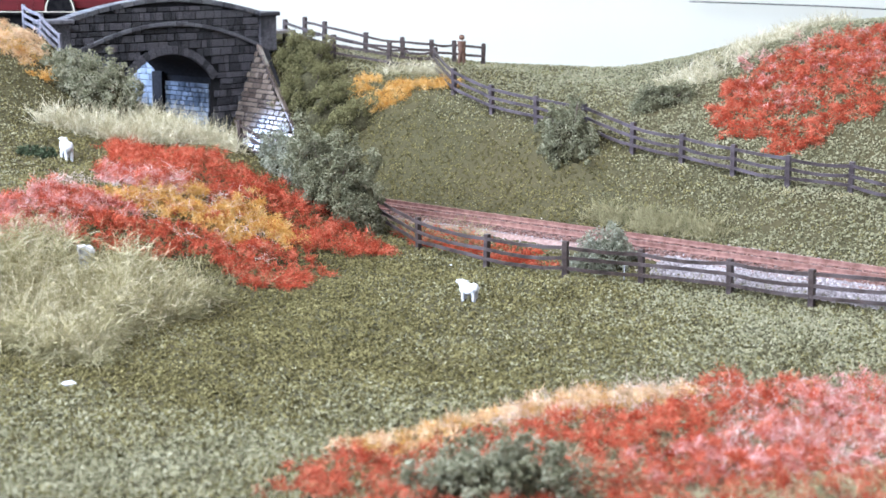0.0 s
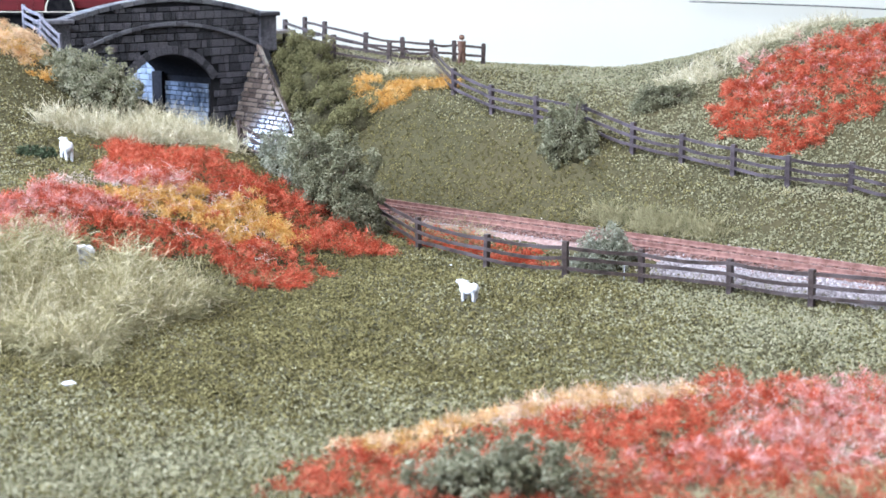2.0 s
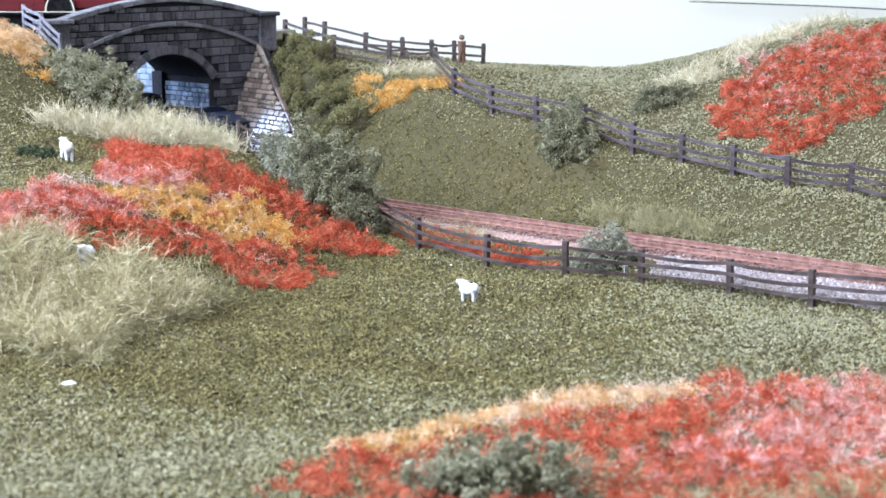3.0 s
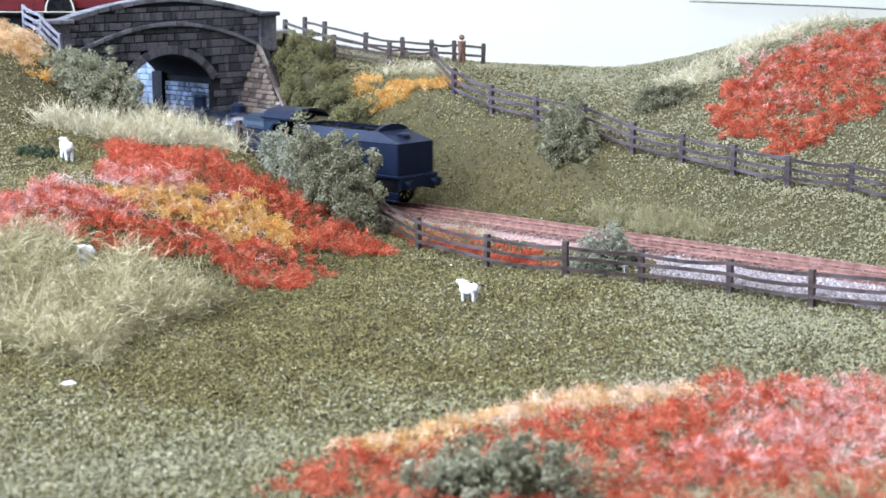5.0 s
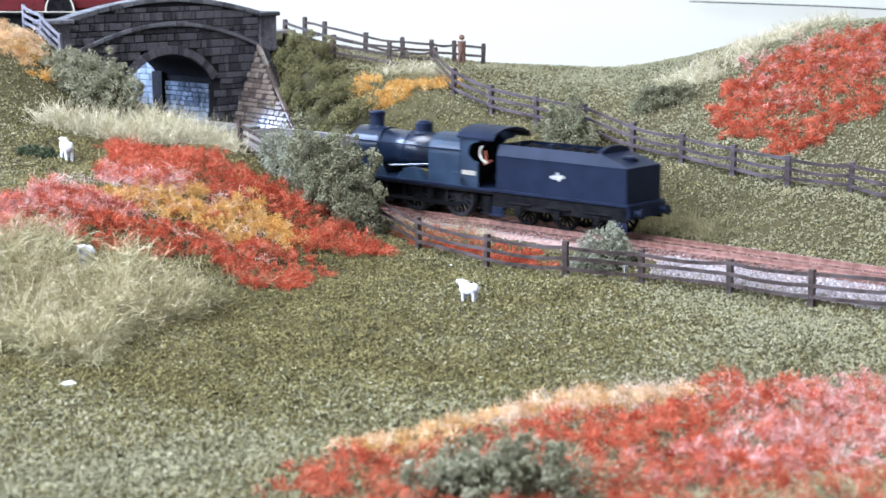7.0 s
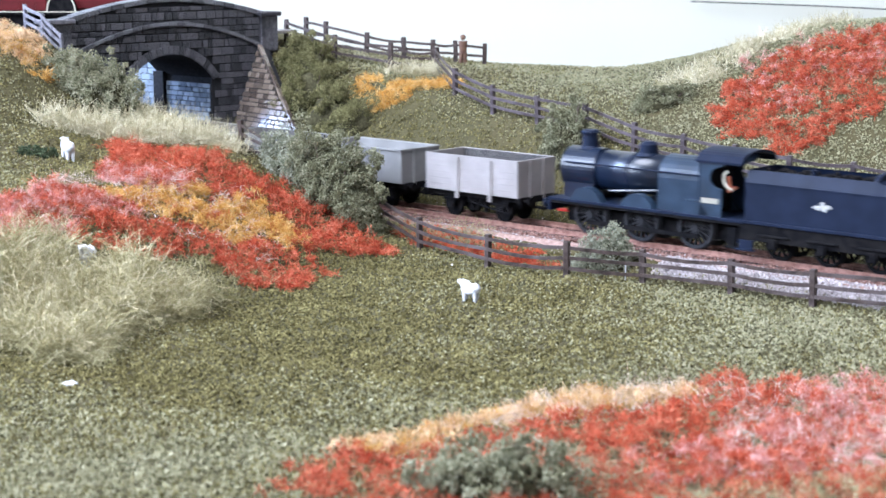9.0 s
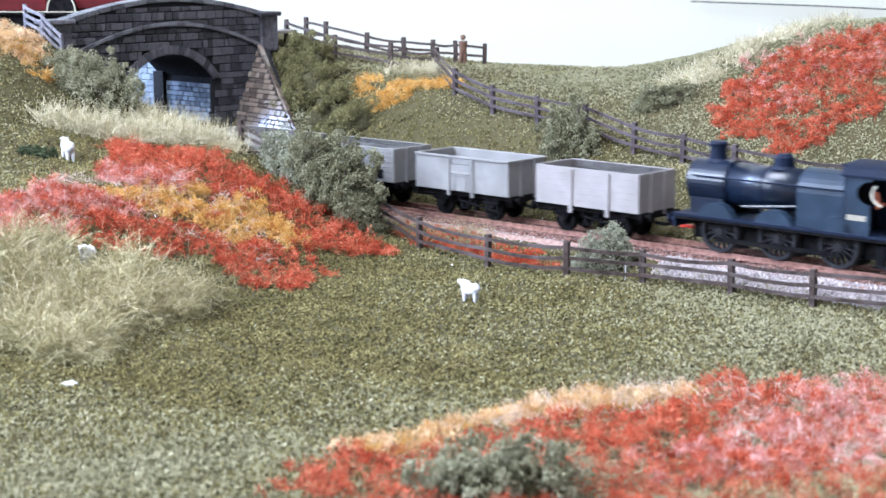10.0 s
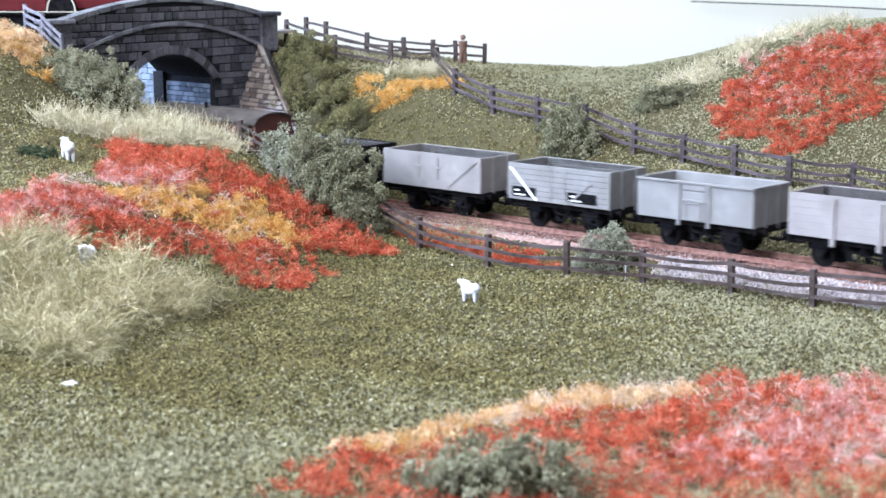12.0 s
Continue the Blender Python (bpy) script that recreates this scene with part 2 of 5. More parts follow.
def ground(x, y):
    """Height of the scenery (millimetres) at x, y (millimetres)."""
    x, y = np.asarray(x, float), np.asarray(y, float)
    dx, dy = x - X0, y - Y0
    s, n = dx * CT + dy * ST, dx * ST - dy * CT
    near = -5 - 8 * ease(20, 42, n) - 4 * ease(60, 260, n)
    start = -80 + 0.32 * np.clip(n - 40, 0, 170)
    rise = 46 * ease(0, 1, (start - s) / 150) + 0.22 * np.clip(-225 - s, 0, 140)
    rise = rise + 36 * ease(-270, -342, s) * ease(62, 96, n) * (1 - ease(130, 230, n))
    near = near + rise * ease(20, 46, n)
    top = 19 + 0.128 * (109 - s)
    top = np.clip(top, 4, 84)
    bump = 76 * np.exp(-((s - 65) / np.where(s > 65, 128, 118)) ** 2 / 2) * ease(-95, -255, n)
    far = -5 + (top + 5) * (0.75 * ease(-18, -95, n) + 0.25 * np.clip((-18 - n) / 77, 0, 1)) + bump
    crest = -224 - 45 * ease(-150, 0, s) + 78 * ease(-190, -380, s)
    far = far - 95 * ease(0, 150, crest - n)
    z = np.where(n > 0, near, far)
    roll = 1.2 * np.sin(x / 37 + 1.3) * np.sin(y / 29) + 0.7 * np.sin(x / 13 + y / 17)
    return z + roll * ease(24, 60, np.abs(n))


def build_ground():
    xs, ys = np.arange(-430, 431, 3.0), np.arange(330, 1410, 3.0)
    gx, gy = np.meshgrid(xs, ys)
    gz = ground(gx, gy) + np.random.default_rng(3).normal(0, 0.25, gx.shape)
    v = np.stack([gx, gy, gz], -1).reshape(-1, 3) * MM
    w, h = len(xs), len(ys)
    i = (np.arange(h - 1)[:, None] * w + np.arange(w - 1)[None, :]).reshape(-1)
    f = np.stack([i, i + 1, i + w + 1, i + w], -1)
    return soup("ground", v, f, M_TURF, None, "olive green scatter turf over sculpted model hillsides", "structure", "ground", True)


build_ground()

# ---- the unseen room added to bounce light, and the layout's boards ----


def build_room():
    def slab(name, x0, x1, y0, y1, z0, z1, mat, label):
        bm = bmesh.new()
        box(bm, x0, x1, y0, y1, z0, z1)
        return tagged(part(name, bm, mat), label, name.split("_")[0], "", "structure")
    slab("floor", -1350, 1900, -1080, 1900, -960, -900, M_CARPET, "grey carpet of the room under the layout")
    bm = bmesh.new()
    for x0, x1, y0, y1 in ((-1350, -830, -1080, 1900), (330, 1900, -1080, 1900), (-830, 330, -1080, -60), (-830, 330, 900, 1900)):
        box(bm, x0, x1, y0, y1, 1500, 1560)
    tagged(part("ceiling", bm, M_WALL), "unseen pale ceiling with an opening for the added overhead fill", "ceiling", "", "structure")
    slab("wall_east", 1800, 1900, -980, 1800, -900, 1500, M_WALL, "plain pale room wall")
    slab("wall_north", -1260, 1800, 1800, 1900, -900, 1500, M_WALL, "plain pale room wall behind the layout")
    for name, x0, x1, y0, y1, a, b, axis in (("wall_west", -1350, -1260, -980, 1800, -820, 860, 1), ("wall_south", -1260, 1800, -1080, -980, -1220, 160, 0)):
        bm = bmesh.new()
        zs = (320, 1220) if axis else (560, 1460)
        spans = [(None, a, -900, 1500), (b, None, -900, 1500), (a, b, -900, zs[0]), (a, b, zs[1], 1500)]
        if axis:
            spans[1:2] = [(b, 1130, -900, 1500), (1680, None, -900, 1500), (1130, 1680, -900, 240), (1130, 1680, 900, 1500)]
        for lo, hi, z0, z1 in spans:
            if axis:
                box(bm, x0, x1, y0 if lo is None else lo, y1 if hi is None else hi, z0, z1)
            else:
                box(bm, x0 if lo is None else lo, x1 if hi is None else hi, y0, y1, z0, z1)
        tagged(part(name, bm, M_WALL), "plain pale room wall with open window openings", "wall", "", "structure")
    board = slab("baseboard", -450, 450, 320, 1425, -120, -35, M_WOOD, "plywood baseboard on wooden legs that carries the model scenery")
    for x in (-410, 410):
        for y in (360, 1385):
            bm = bmesh.new()
            box(bm, x - 22, x + 22, y - 22, y + 22, -900, -120.2, 1.5)
            part("leg", bm, M_WOOD, board)
    bm = bmesh.new()
    box(bm, -1310, -640, -45, 45, -60, -17)
    ob = part("track_shelf", bm, M_WOOD)
    ob.matrix_world = track_pose(0)
    tagged(ob, "plain wooden shelf that carries the track behind the hills", "shelf", "", "structure")
    bm = bmesh.new()
    box(bm, -430, 900, 1430, 1445, -120, 620)
    tagged(part("backdrop", bm, M_BACKSCENE), "plain cream-white backscene board behind the hills", "backdrop", "", "structure")


build_room()

# ---- pieces shared by many ----


def shared_block(name, mat, bevel=0.12):
    """A unit block with bevelled edges, for stones and sleepers."""
    bm = bmesh.new()
    bmesh.ops.create_cube(bm, size=1.0)
    bmesh.ops.bevel(bm, geom=bm.edges[:], offset=bevel, segments=1, affect="EDGES")
    me = bpy.data.meshes.new(name)
    bm.to_mesh(me)
    bm.free()
    me.materials.append(mat)
    return me


def block(me, name, parent, m, size):
    ob = new(name, me)
    ob.parent = parent
    ob.matrix_local = m @ Matrix.Diagonal((size[0] * MM, size[1] * MM, size[2] * MM, 1))
    return ob


def at(x, y, z):
    return Matrix.Translation(Vector((x, y, z)) * MM)


# ---- the track ----


def build_track():
    rng = random.Random(5)
    track = thing("railway_track", track_pose(0), "rusty brown rails on brown sleepers in pale ballast", "track", "", "structure")
    for y in (-8.25 - 0.5, 8.25 + 0.5):
        bm = bmesh.new()
        extrude_along = [(-1.2, -2.6), (1.2, -2.6), (1.2, -2.2), (0.3, -1.9), (0.3, -0.8), (0.5, -0.6), (0.5, -0.1), (0.35, 0), (-0.35, 0), (-0.5, -0.1), (-0.5, -0.6), (-0.3, -0.8), (-0.3, -1.9), (-1.2, -2.2)]
        f = [bm.verts.new((-1.30, (y + a) * MM, b * MM)) for a, b in extrude_along]
        b2 = [bm.verts.new((0.42, (y + a) * MM, b * MM)) for a, b in extrude_along]
        bm.faces.new(f)
        bm.faces.new(b2[::-1])
        for i in range(len(f)):
            j = (i + 1) % len(f)
            bm.faces.new((f[j], f[i], b2[i], b2[j]))
        part("rail", bm, M_RAIL, track)
    me = shared_block("sleeper", M_SLEEPER, 0.06)
    s = -420.0
    while s < 400:
        block(me, "sleeper", track, at(s, rng.uniform(-0.3, 0.3), -3.4) @ pose(0, 0, 0, 0, 0, rng.uniform(-1, 1)), (3.3, 31, 1.6))
        s += 8.1
    bm = bmesh.new()
    prof = [(-32, -14), (-22, -3.9), (22, -3.9), (36, -16)]
    a = [bm.verts.new((-1.30, y * MM, z * MM)) for y, z in prof]
    b = [bm.verts.new((0.42, y * MM, z * MM)) for y, z in prof]
    for i in range(3):
        bm.faces.new((a[i], a[i + 1], b[i + 1], b[i]))
    part("ballast_bed", bm, M_BED, track)
    return track


TRACK = build_track()


def grains(name, pts, sizes, mat, parent=None, label="", kind="", category="", seed=0, flat=1.0):
    """Small irregular four-sided crumbs at pts (millimetres)."""
    rng = np.random.default_rng(seed)
    base = np.array([(0.94, 0, -0.33), (-0.47, 0.82, -0.33), (-0.47, -0.82, -0.33), (0, 0, 1)], float)
    tri = np.array([(0, 2, 1), (0, 1, 3), (1, 2, 3), (2, 0, 3)])
    k = len(pts)
    v = base[None] * rng.uniform(0.6, 1.5, (k, 4, 1)) * sizes[:, None, None]
    th, ph = rng.uniform(0, 2 * np.pi, k), rng.uniform(-1.6, 1.6, k)
    c, s_, c2, s2 = np.cos(th), np.sin(th), np.cos(ph), np.sin(ph)
    x, y, z = v[..., 0], v[..., 1], v[..., 2]
    y, z = y * c2[:, None] - z * s2[:, None], y * s2[:, None] + z * c2[:, None]
    x, y = x * c[:, None] - y * s_[:, None], x * s_[:, None] + y * c[:, None]
    v = np.stack([x, y, z * flat], -1) + pts[:, None, :]
    f = tri[None] + (np.arange(k) * 4)[:, None, None]
    return soup(name, v.reshape(-1, 3) * MM, f.reshape(-1, 3), mat, parent, label, kind, category)


def scatter(count, x0, x1, y0, y1, seed, keep=None):
    rng = np.random.default_rng(seed)
    x, y = rng.uniform(x0, x1, count), rng.uniform(y0, y1, count)
    if keep is not None:
        k = keep(x, y)
        x, y = x[k], y[k]
    return x, y


def sn_of(x, y):
    dx, dy = x - X0, y - Y0
    return dx * CT + dy * ST, dx * ST - dy * CT


LATTICE = np.random.default_rng(77).random((256, 256))


def blotch(x, y, size):
    """Smooth random values between 0 and 1, with spots of about that size."""
    u, v = np.asarray(x) / size + 1000.0, np.asarray(y) / size + 1000.0
    i, j = np.floor(u).astype(int), np.floor(v).astype(int)
    a, b = u - i, v - j
    a, b = a * a * (3 - 2 * a), b * b * (3 - 2 * b)

    def at_corner(p, q):
        return LATTICE[(i + p) % 256, (j + q) % 256]
    return (at_corner(0, 0) * (1 - a) + at_corner(1, 0) * a) * (1 - b) + (at_corner(0, 1) * (1 - a) + at_corner(1, 1) * a) * b


def build_turf_grain():
    rng = np.random.default_rng(11)
    y = 440 + 780 * rng.random(430000) ** 1.05
    x = rng.uniform(-0.285, 0.285, len(y)) * y
    s, n = sn_of(x, y)
    knob = 0.65 * blotch(x, y, 1.25) + 0.35 * blotch(y + 50, x + 9, 2.3)
    k = (knob > 0.41) & ((n > 30) | (n < -25)) & ~((np.abs(s + 368) < 34) & (np.abs(n) < 95))
    x, y, knob = x[k], y[k], knob[k]
    z = ground(x, y) + rng.normal(0.0, 0.22, len(x)) + 2.2 * (knob - 0.36)
    s, n = sn_of(x, y)
    # Share of pale foam: real dried tone, plus brightness and the mound's shade painted in.
    faded = 0.02 + 0.75 * ease(660, 510, y) + 0.75 * ease(-20, 170, x) * (n > 0) + 0.7 * ease(-50, -130, n) + 0.75 * ease(60, 190, x) * (n < 0) + 0.4 * ease(-190, -240, x)
    faded += 0.22 * np.sin(x / 21 + 1.5 * np.sin(y / 33)) * np.sin(y / 27 + 1.0)
    pale = rng.random(len(x)) < faded
    for name, k, mat, label in (("turf_scatter", ~pale, M_FOAM, "olive green ground foam scattered on the slopes"), ("pale_turf_scatter", pale, M_FOAM_PALE, "pale grey-green ground foam, partly painting brighter light on the fields")):
        grains(name, np.stack([x, y, z], -1)[k], rng.uniform(0.38, 0.85, int(k.sum())), mat, None, label, "stuff", "turf", 12)


build_turf_grain()


def build_ballast():
    rng = np.random.default_rng(21)
    s, n = rng.uniform(-260, 260, 26000), rng.uniform(-27, 33, 26000)
    keep = (np.abs(n) < 20) | (s > 78) | (rng.random(len(s)) < 0.09)
    keep &= ~((np.abs(np.abs(n) - 8.75) < 1.4))
    s, n = s[keep], n[keep]
    z = np.where(np.abs(n) < 20, -4.3, -4.4 - 0.62 * (np.abs(n) - 21).clip(0)) + rng.normal(0.2, 0.3, len(s))
    on = np.abs(n) < 15.5
    z = np.where(on, np.minimum(z, -3.6), z)
    x, y = X0 + CT * s + ST * n, Y0 + ST * s - CT * n
    z = np.maximum(z, np.where(np.abs(n) > 26, ground(x, y), -99))
    grains("ballast_chips", np.stack([x, y, z], -1), rng.uniform(0.45, 0.95, len(s)), M_BALLAST, None, "pale grey stone ballast along the track", "stuff", "ballast", 22)

    rng = np.random.default_rng(25)
    s, n = rng.uniform(72, 260, 9000), rng.uniform(19, 34, 9000)
    x, y = X0 + CT * s + ST * n, Y0 + ST * s - CT * n
    z = np.maximum(-4.2 - 0.62 * (n - 21).clip(0), ground(x, y)) + rng.normal(0.5, 0.3, len(s))
    grains("shoulder_ballast_chips", np.stack([x, y, z], -1), rng.uniform(0.5, 0.95, len(s)), M_BALLAST, None, "pale stone ballast heaped on the track's shoulder", "stuff", "ballast", 26)
    rng = np.random.default_rng(23)
    s, n = rng.uniform(-260, 250, 24000), rng.uniform(-19.5, 19.5, 24000)
    keep = np.abs(np.abs(n) - 8.75) > 1.3
    s, n = s[keep], n[keep]
    x, y = X0 + CT * s + ST * n, Y0 + ST * s - CT * n
    z = -3.35 + rng.normal(0.15, 0.3, len(s))
    grains("rusty_ballast_chips", np.stack([x, y, z], -1), rng.uniform(0.4, 0.85, len(s)), M_RUSTBALLAST, None, "rust-stained brown ballast between the rails", "stuff", "ballast", 24)


build_ballast()

# ---- fibres and bushes ----


def fibres(name, x, y, z, length, width, mat, label, category, seed, curl=0.9, upright=0.5, parent=None, lead=None, joints=3, droop=0.0):
    """Curly ribbons that start at the places x, y, z, along lead where it is given."""
    rng = np.random.default_rng(seed)
    k = len(x)
    if lead is None:
        th = rng.uniform(0, 2 * np.pi, k)
        up = np.clip(rng.normal(upright, 0.3, k), -0.2, 1.6)
        lead = np.stack([np.cos(th) * np.cos(up), np.sin(th) * np.cos(up), np.sin(up)], -1)
    step = lead
    L = length * rng.uniform(0.5, 1.4, k)
    p = [np.stack([x, y, z], -1)]
    for _ in range(joints):
        step = step + rng.normal(0, curl * 0.45, (k, 3)) - np.array([0, 0, droop])
        step /= np.linalg.norm(step, axis=1, keepdims=True)
        p.append(p[-1] + step * (L / joints)[:, None])
    for q in p[1:]:
        q[:, 2] = np.maximum(q[:, 2], ground(q[:, 0], q[:, 1]) + 0.2)
    side = np.cross(step, rng.normal(0, 1, (k, 3)))
    side /= np.linalg.norm(side, axis=1, keepdims=True) + 1e-9
    v = []
    for i, q in enumerate(p):
        w = width * (1.0 - 0.75 * (i / joints) ** 2) / 2 * side
        v += [q - w, q + w]
    v = np.stack(v, 1)
    quad = np.array([(2 * i, 2 * i + 1, 2 * i + 3, 2 * i + 2) for i in range(joints)])
    f = quad[None] + (np.arange(k) * 2 * (joints + 1))[:, None, None]
    return soup(name, v.reshape(-1, 3) * MM, f.reshape(-1, 4), mat, parent, label, "stuff", category)


def in_patch(x, y, ovals, ragged=0.25):
    """True inside any of the ovals (cx, cy, rx, ry, turn), with an uneven outline."""
    inside = np.zeros(len(x), bool)
    for cx, cy, rx, ry, turn in ovals:
        c, s_ = math.cos(radians(turn)), math.sin(radians(turn))
        u, v = ((x - cx) * c + (y - cy) * s_) / rx, (-(x - cx) * s_ + (y - cy) * c) / ry
        a = np.arctan2(v, u)
        edge = 1 + ragged * (0.5 * np.sin(3 * a + cx) + 0.35 * np.sin(7 * a + cy) + 0.3 * np.sin(13 * a + cx + cy))
        inside |= np.hypot(u, v) < edge
    return inside


def clumps(x, y):
    """Uneven tufts, between -1 and 1."""
    return 1.3 * (blotch(x, y, 3.4) + 0.7 * blotch(y + 31, x + 17, 7.5) - 0.85)


def patch_places(ovals, count, seed, ragged, avoid, gate):
    """That many places inside the ovals, outside those to avoid, with bare gaps where the clumps are low."""
    x0, x1 = min(o[0] - 1.5 * max(o[2], o[3]) for o in ovals), max(o[0] + 1.5 * max(o[2], o[3]) for o in ovals)
    y0, y1 = min(o[1] - 1.5 * max(o[2], o[3]) for o in ovals), max(o[1] + 1.5 * max(o[2], o[3]) for o in ovals)
    xs, ys = [], []
    got, i = 0, 0
    while got < count and i < 60:
        x, y = scatter(count, x0, x1, y0, y1, seed + i)
        k = in_patch(x, y, ovals, ragged)
        k &= clumps(x, y) > gate
        if avoid:
            k &= ~in_patch(x, y, avoid, ragged)
        xs.append(x[k]), ys.append(y[k])
        got, i = got + int(k.sum()), i + 1
    return np.concatenate(xs)[:count], np.concatenate(ys)[:count]


def patch(name, ovals, count, length, width, mat, label, category, seed, pile=3.0, curl=1.6, upright=0.5, ragged=0.25, avoid=None, gate=-0.55, tuft=2.4, per=26, joints=3, droop=0.0):
    """Growth in tufts: round woolly ones of the radius tuft, or, with tuft 0, sprays of strands that lean out from one root."""
    x, y = patch_places(ovals, max(1, count // per), seed, ragged, avoid, gate)
    rng = np.random.default_rng(seed + 99)
    lump = 0.15 + 1.15 * blotch(x + 5, y + 9, 15.0)
    z = ground(x, y) + pile * rng.random(len(x)) ** 0.8 * lump * (0.65 + 0.5 * clumps(x, y))
    root = np.repeat(np.stack([x, y, z], -1), per, 0)
    k = len(root)
    d = rng.normal(0, 1, (k, 3))
    d /= np.linalg.norm(d, axis=1, keepdims=True)
    if tuft:
        d[:, 2] = np.abs(d[:, 2]) * 1.1 - 0.25
        size = np.repeat(tuft * rng.uniform(0.55, 1.35, len(x)), per)
        root = root + d * (size * rng.random(k) ** 0.4)[:, None]
        lead = 0.55 * d + rng.normal(0, 0.6, (k, 3))
    else:
        a = np.repeat(rng.uniform(0, 2 * np.pi, len(x)), per)
        e = np.repeat(np.clip(rng.normal(upright, 0.3, len(x)), 0.05, 1.5), per)
        lead = np.stack([np.cos(a) * np.cos(e), np.sin(a) * np.cos(e), np.sin(e)], -1) + rng.normal(0, 0.38, (k, 3))
        root = root + d * np.array([1.4, 1.4, 0.6])
    lead /= np.linalg.norm(lead, axis=1, keepdims=True)
    root[:, 2] = np.maximum(root[:, 2], ground(root[:, 0], root[:, 1]) - 0.1)
    return fibres(name, root[:, 0], root[:, 1], root[:, 2], length, width, mat, label, category, seed + 7, curl, upright, None, lead, joints, droop)


def bush(x, y, rx, ry, rz, mat, seed, label, lobe=3.0, turn=0.0, grain=0.55, dense=2.1):
    """A bush of woolly foliage: stems, an added dark core that paints the shade of the gaps, and many small lobes of
    crumbs with deep gaps between them.
    """
    rng = np.random.default_rng(seed)
    z0 = float(ground(x, y))
    ob = thing("bush", pose(x * MM, y * MM, z0 * MM), label, "bush")
    ca, sa = math.cos(radians(turn)), math.sin(radians(turn))
    area = 2 * np.pi * ((rx * ry) ** 1.6 / 3 + (rx * rz) ** 1.6 / 3 + (ry * rz) ** 1.6 / 3) ** (1 / 1.6)
    lobes = int(dense * area / (np.pi * lobe ** 2))

    def shaped(d, reach):
        """Places in the bush's space from directions d and shares of its radii, resting on the slope."""
        u, v, w = d[:, 0] * rx * reach, d[:, 1] * ry * reach, np.abs(d[:, 2]) * rz * reach
        px, py = u * ca - v * sa, u * sa + v * ca
        rise = ground(x + px, y + py) - z0
        return np.stack([px, py, rise * (1 - 0.5 * np.abs(d[:, 2])) + w], -1)

    def outline(d):
        """Large bulges and hollows of the bush's outline."""
        return 1 + 0.20 * np.sin(3.1 * d[:, 0] + seed) * np.sin(4.3 * d[:, 2] + 2 * seed) + 0.16 * np.sin(6.0 * d[:, 0] + 5.0 * d[:, 1] + 3 * seed)

    d = rng.normal(0, 1, (lobes, 3))
    d /= np.linalg.norm(d, axis=1, keepdims=True)
    c = shaped(d, outline(d) * rng.uniform(0.62, 1.0, lobes))
    for i in range(0, lobes, max(1, lobes // 9)):
        stem = bmesh.new()
        foot = c[i] * np.array([0.3, 0.3, 0.0])
        foot[2] = float(ground(x + foot[0], y + foot[1])) - z0 - 1.5
        rod(stem, foot, c[i], 0.7, 0.25, 6)
        part("stem", stem, M_TWIG, ob)
    # Added dark core: the shade between the lobes is put into its colour.
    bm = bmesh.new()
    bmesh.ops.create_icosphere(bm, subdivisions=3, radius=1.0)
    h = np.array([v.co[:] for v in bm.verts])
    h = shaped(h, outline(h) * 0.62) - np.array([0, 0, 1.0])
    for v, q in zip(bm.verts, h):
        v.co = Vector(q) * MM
    part("shade_core", bm, M_GAP_SHADE, ob, "added dark core for the shade between the lobes", True)
    per = int(22 * (lobe / 1.7) ** 2 * (0.55 / grain) ** 2)
    k = np.repeat(np.arange(lobes), per)
    d = rng.normal(0, 1, (len(k), 3))
    d /= np.linalg.norm(d, axis=1, keepdims=True)
    rad = lobe * rng.uniform(0.55, 1.35, lobes)[k] * rng.random(len(k)) ** 0.22
    spiky = 1 + 0.5 * np.sin(7 * d[:, 0] + k) * np.sin(6 * d[:, 1] + 2 * k) * np.sin(5 * d[:, 2] + 1)
    p = c[k] + d * (rad * spiky)[:, None]
    p = p[p[:, 2] > ground(p[:, 0] + x, p[:, 1] + y) - z0 - 0.6]
    grains("foliage", p, rng.uniform(0.6, 1.4, len(p)) * grain, mat, ob, seed=seed + 1)
    return ob


# red, orange and straw growth on the ground
ORANGE1 = [(-128, 852, 33, 20, 10), (-98, 868, 24, 20, -10)]
RED1 = [(-150, 806, 26, 24, 0), (-155, 880, 30, 18, 0), (-192, 784, 22, 36, 150), (-174, 822, 32, 18, 25), (-84, 801, 18, 12, 0), (-115, 845, 50, 40, 10), (-85, 900, 50, 32, -38), (-142, 922, 40, 30, -10), (-177, 947, 14, 12, 0), (-50, 892, 26, 16, -40), (-88, 818, 30, 22, 5)]
patch("red_flowering_growth", RED1, 44000, 3.4, 0.27, M_RED, "rust-red fibrous heather growth on the mound", "heather", 31, 9.0, avoid=ORANGE1)
patch("red_flowering_growth", ORANGE1, 1800, 3.4, 0.27, M_RED, "rust-red tufts amid the orange heather", "heather", 33, 6.0, gate=0.0)
patch("pink_flowering_growth", [(-194, 788, 20, 36, 150), (-180, 820, 25, 17, 20), (-156, 872, 24, 14, 0)], 11000, 4.0, 0.22, M_PINK, "faded pink fibrous growth amid the red heather", "heather", 36, 7.5)
# Pink overlay: the pale haze at lower right is put into fibre colour.
patch("pink_flowering_growth", [(150, 560, 50, 40, 60), (110, 520, 50, 26, 0), (160, 600, 26, 26, 0)], 11000, 3.6, 0.20, M_PINK, "pink fibres that paint the haze over the lower red heather", "heather", 37, 10.0)
patch("orange_flowering_growth", ORANGE1, 12000, 3.4, 0.28, M_ORANGE, "orange fibrous growth amid the red heather", "heather", 41, 9.0, ragged=0.5, gate=-0.35)
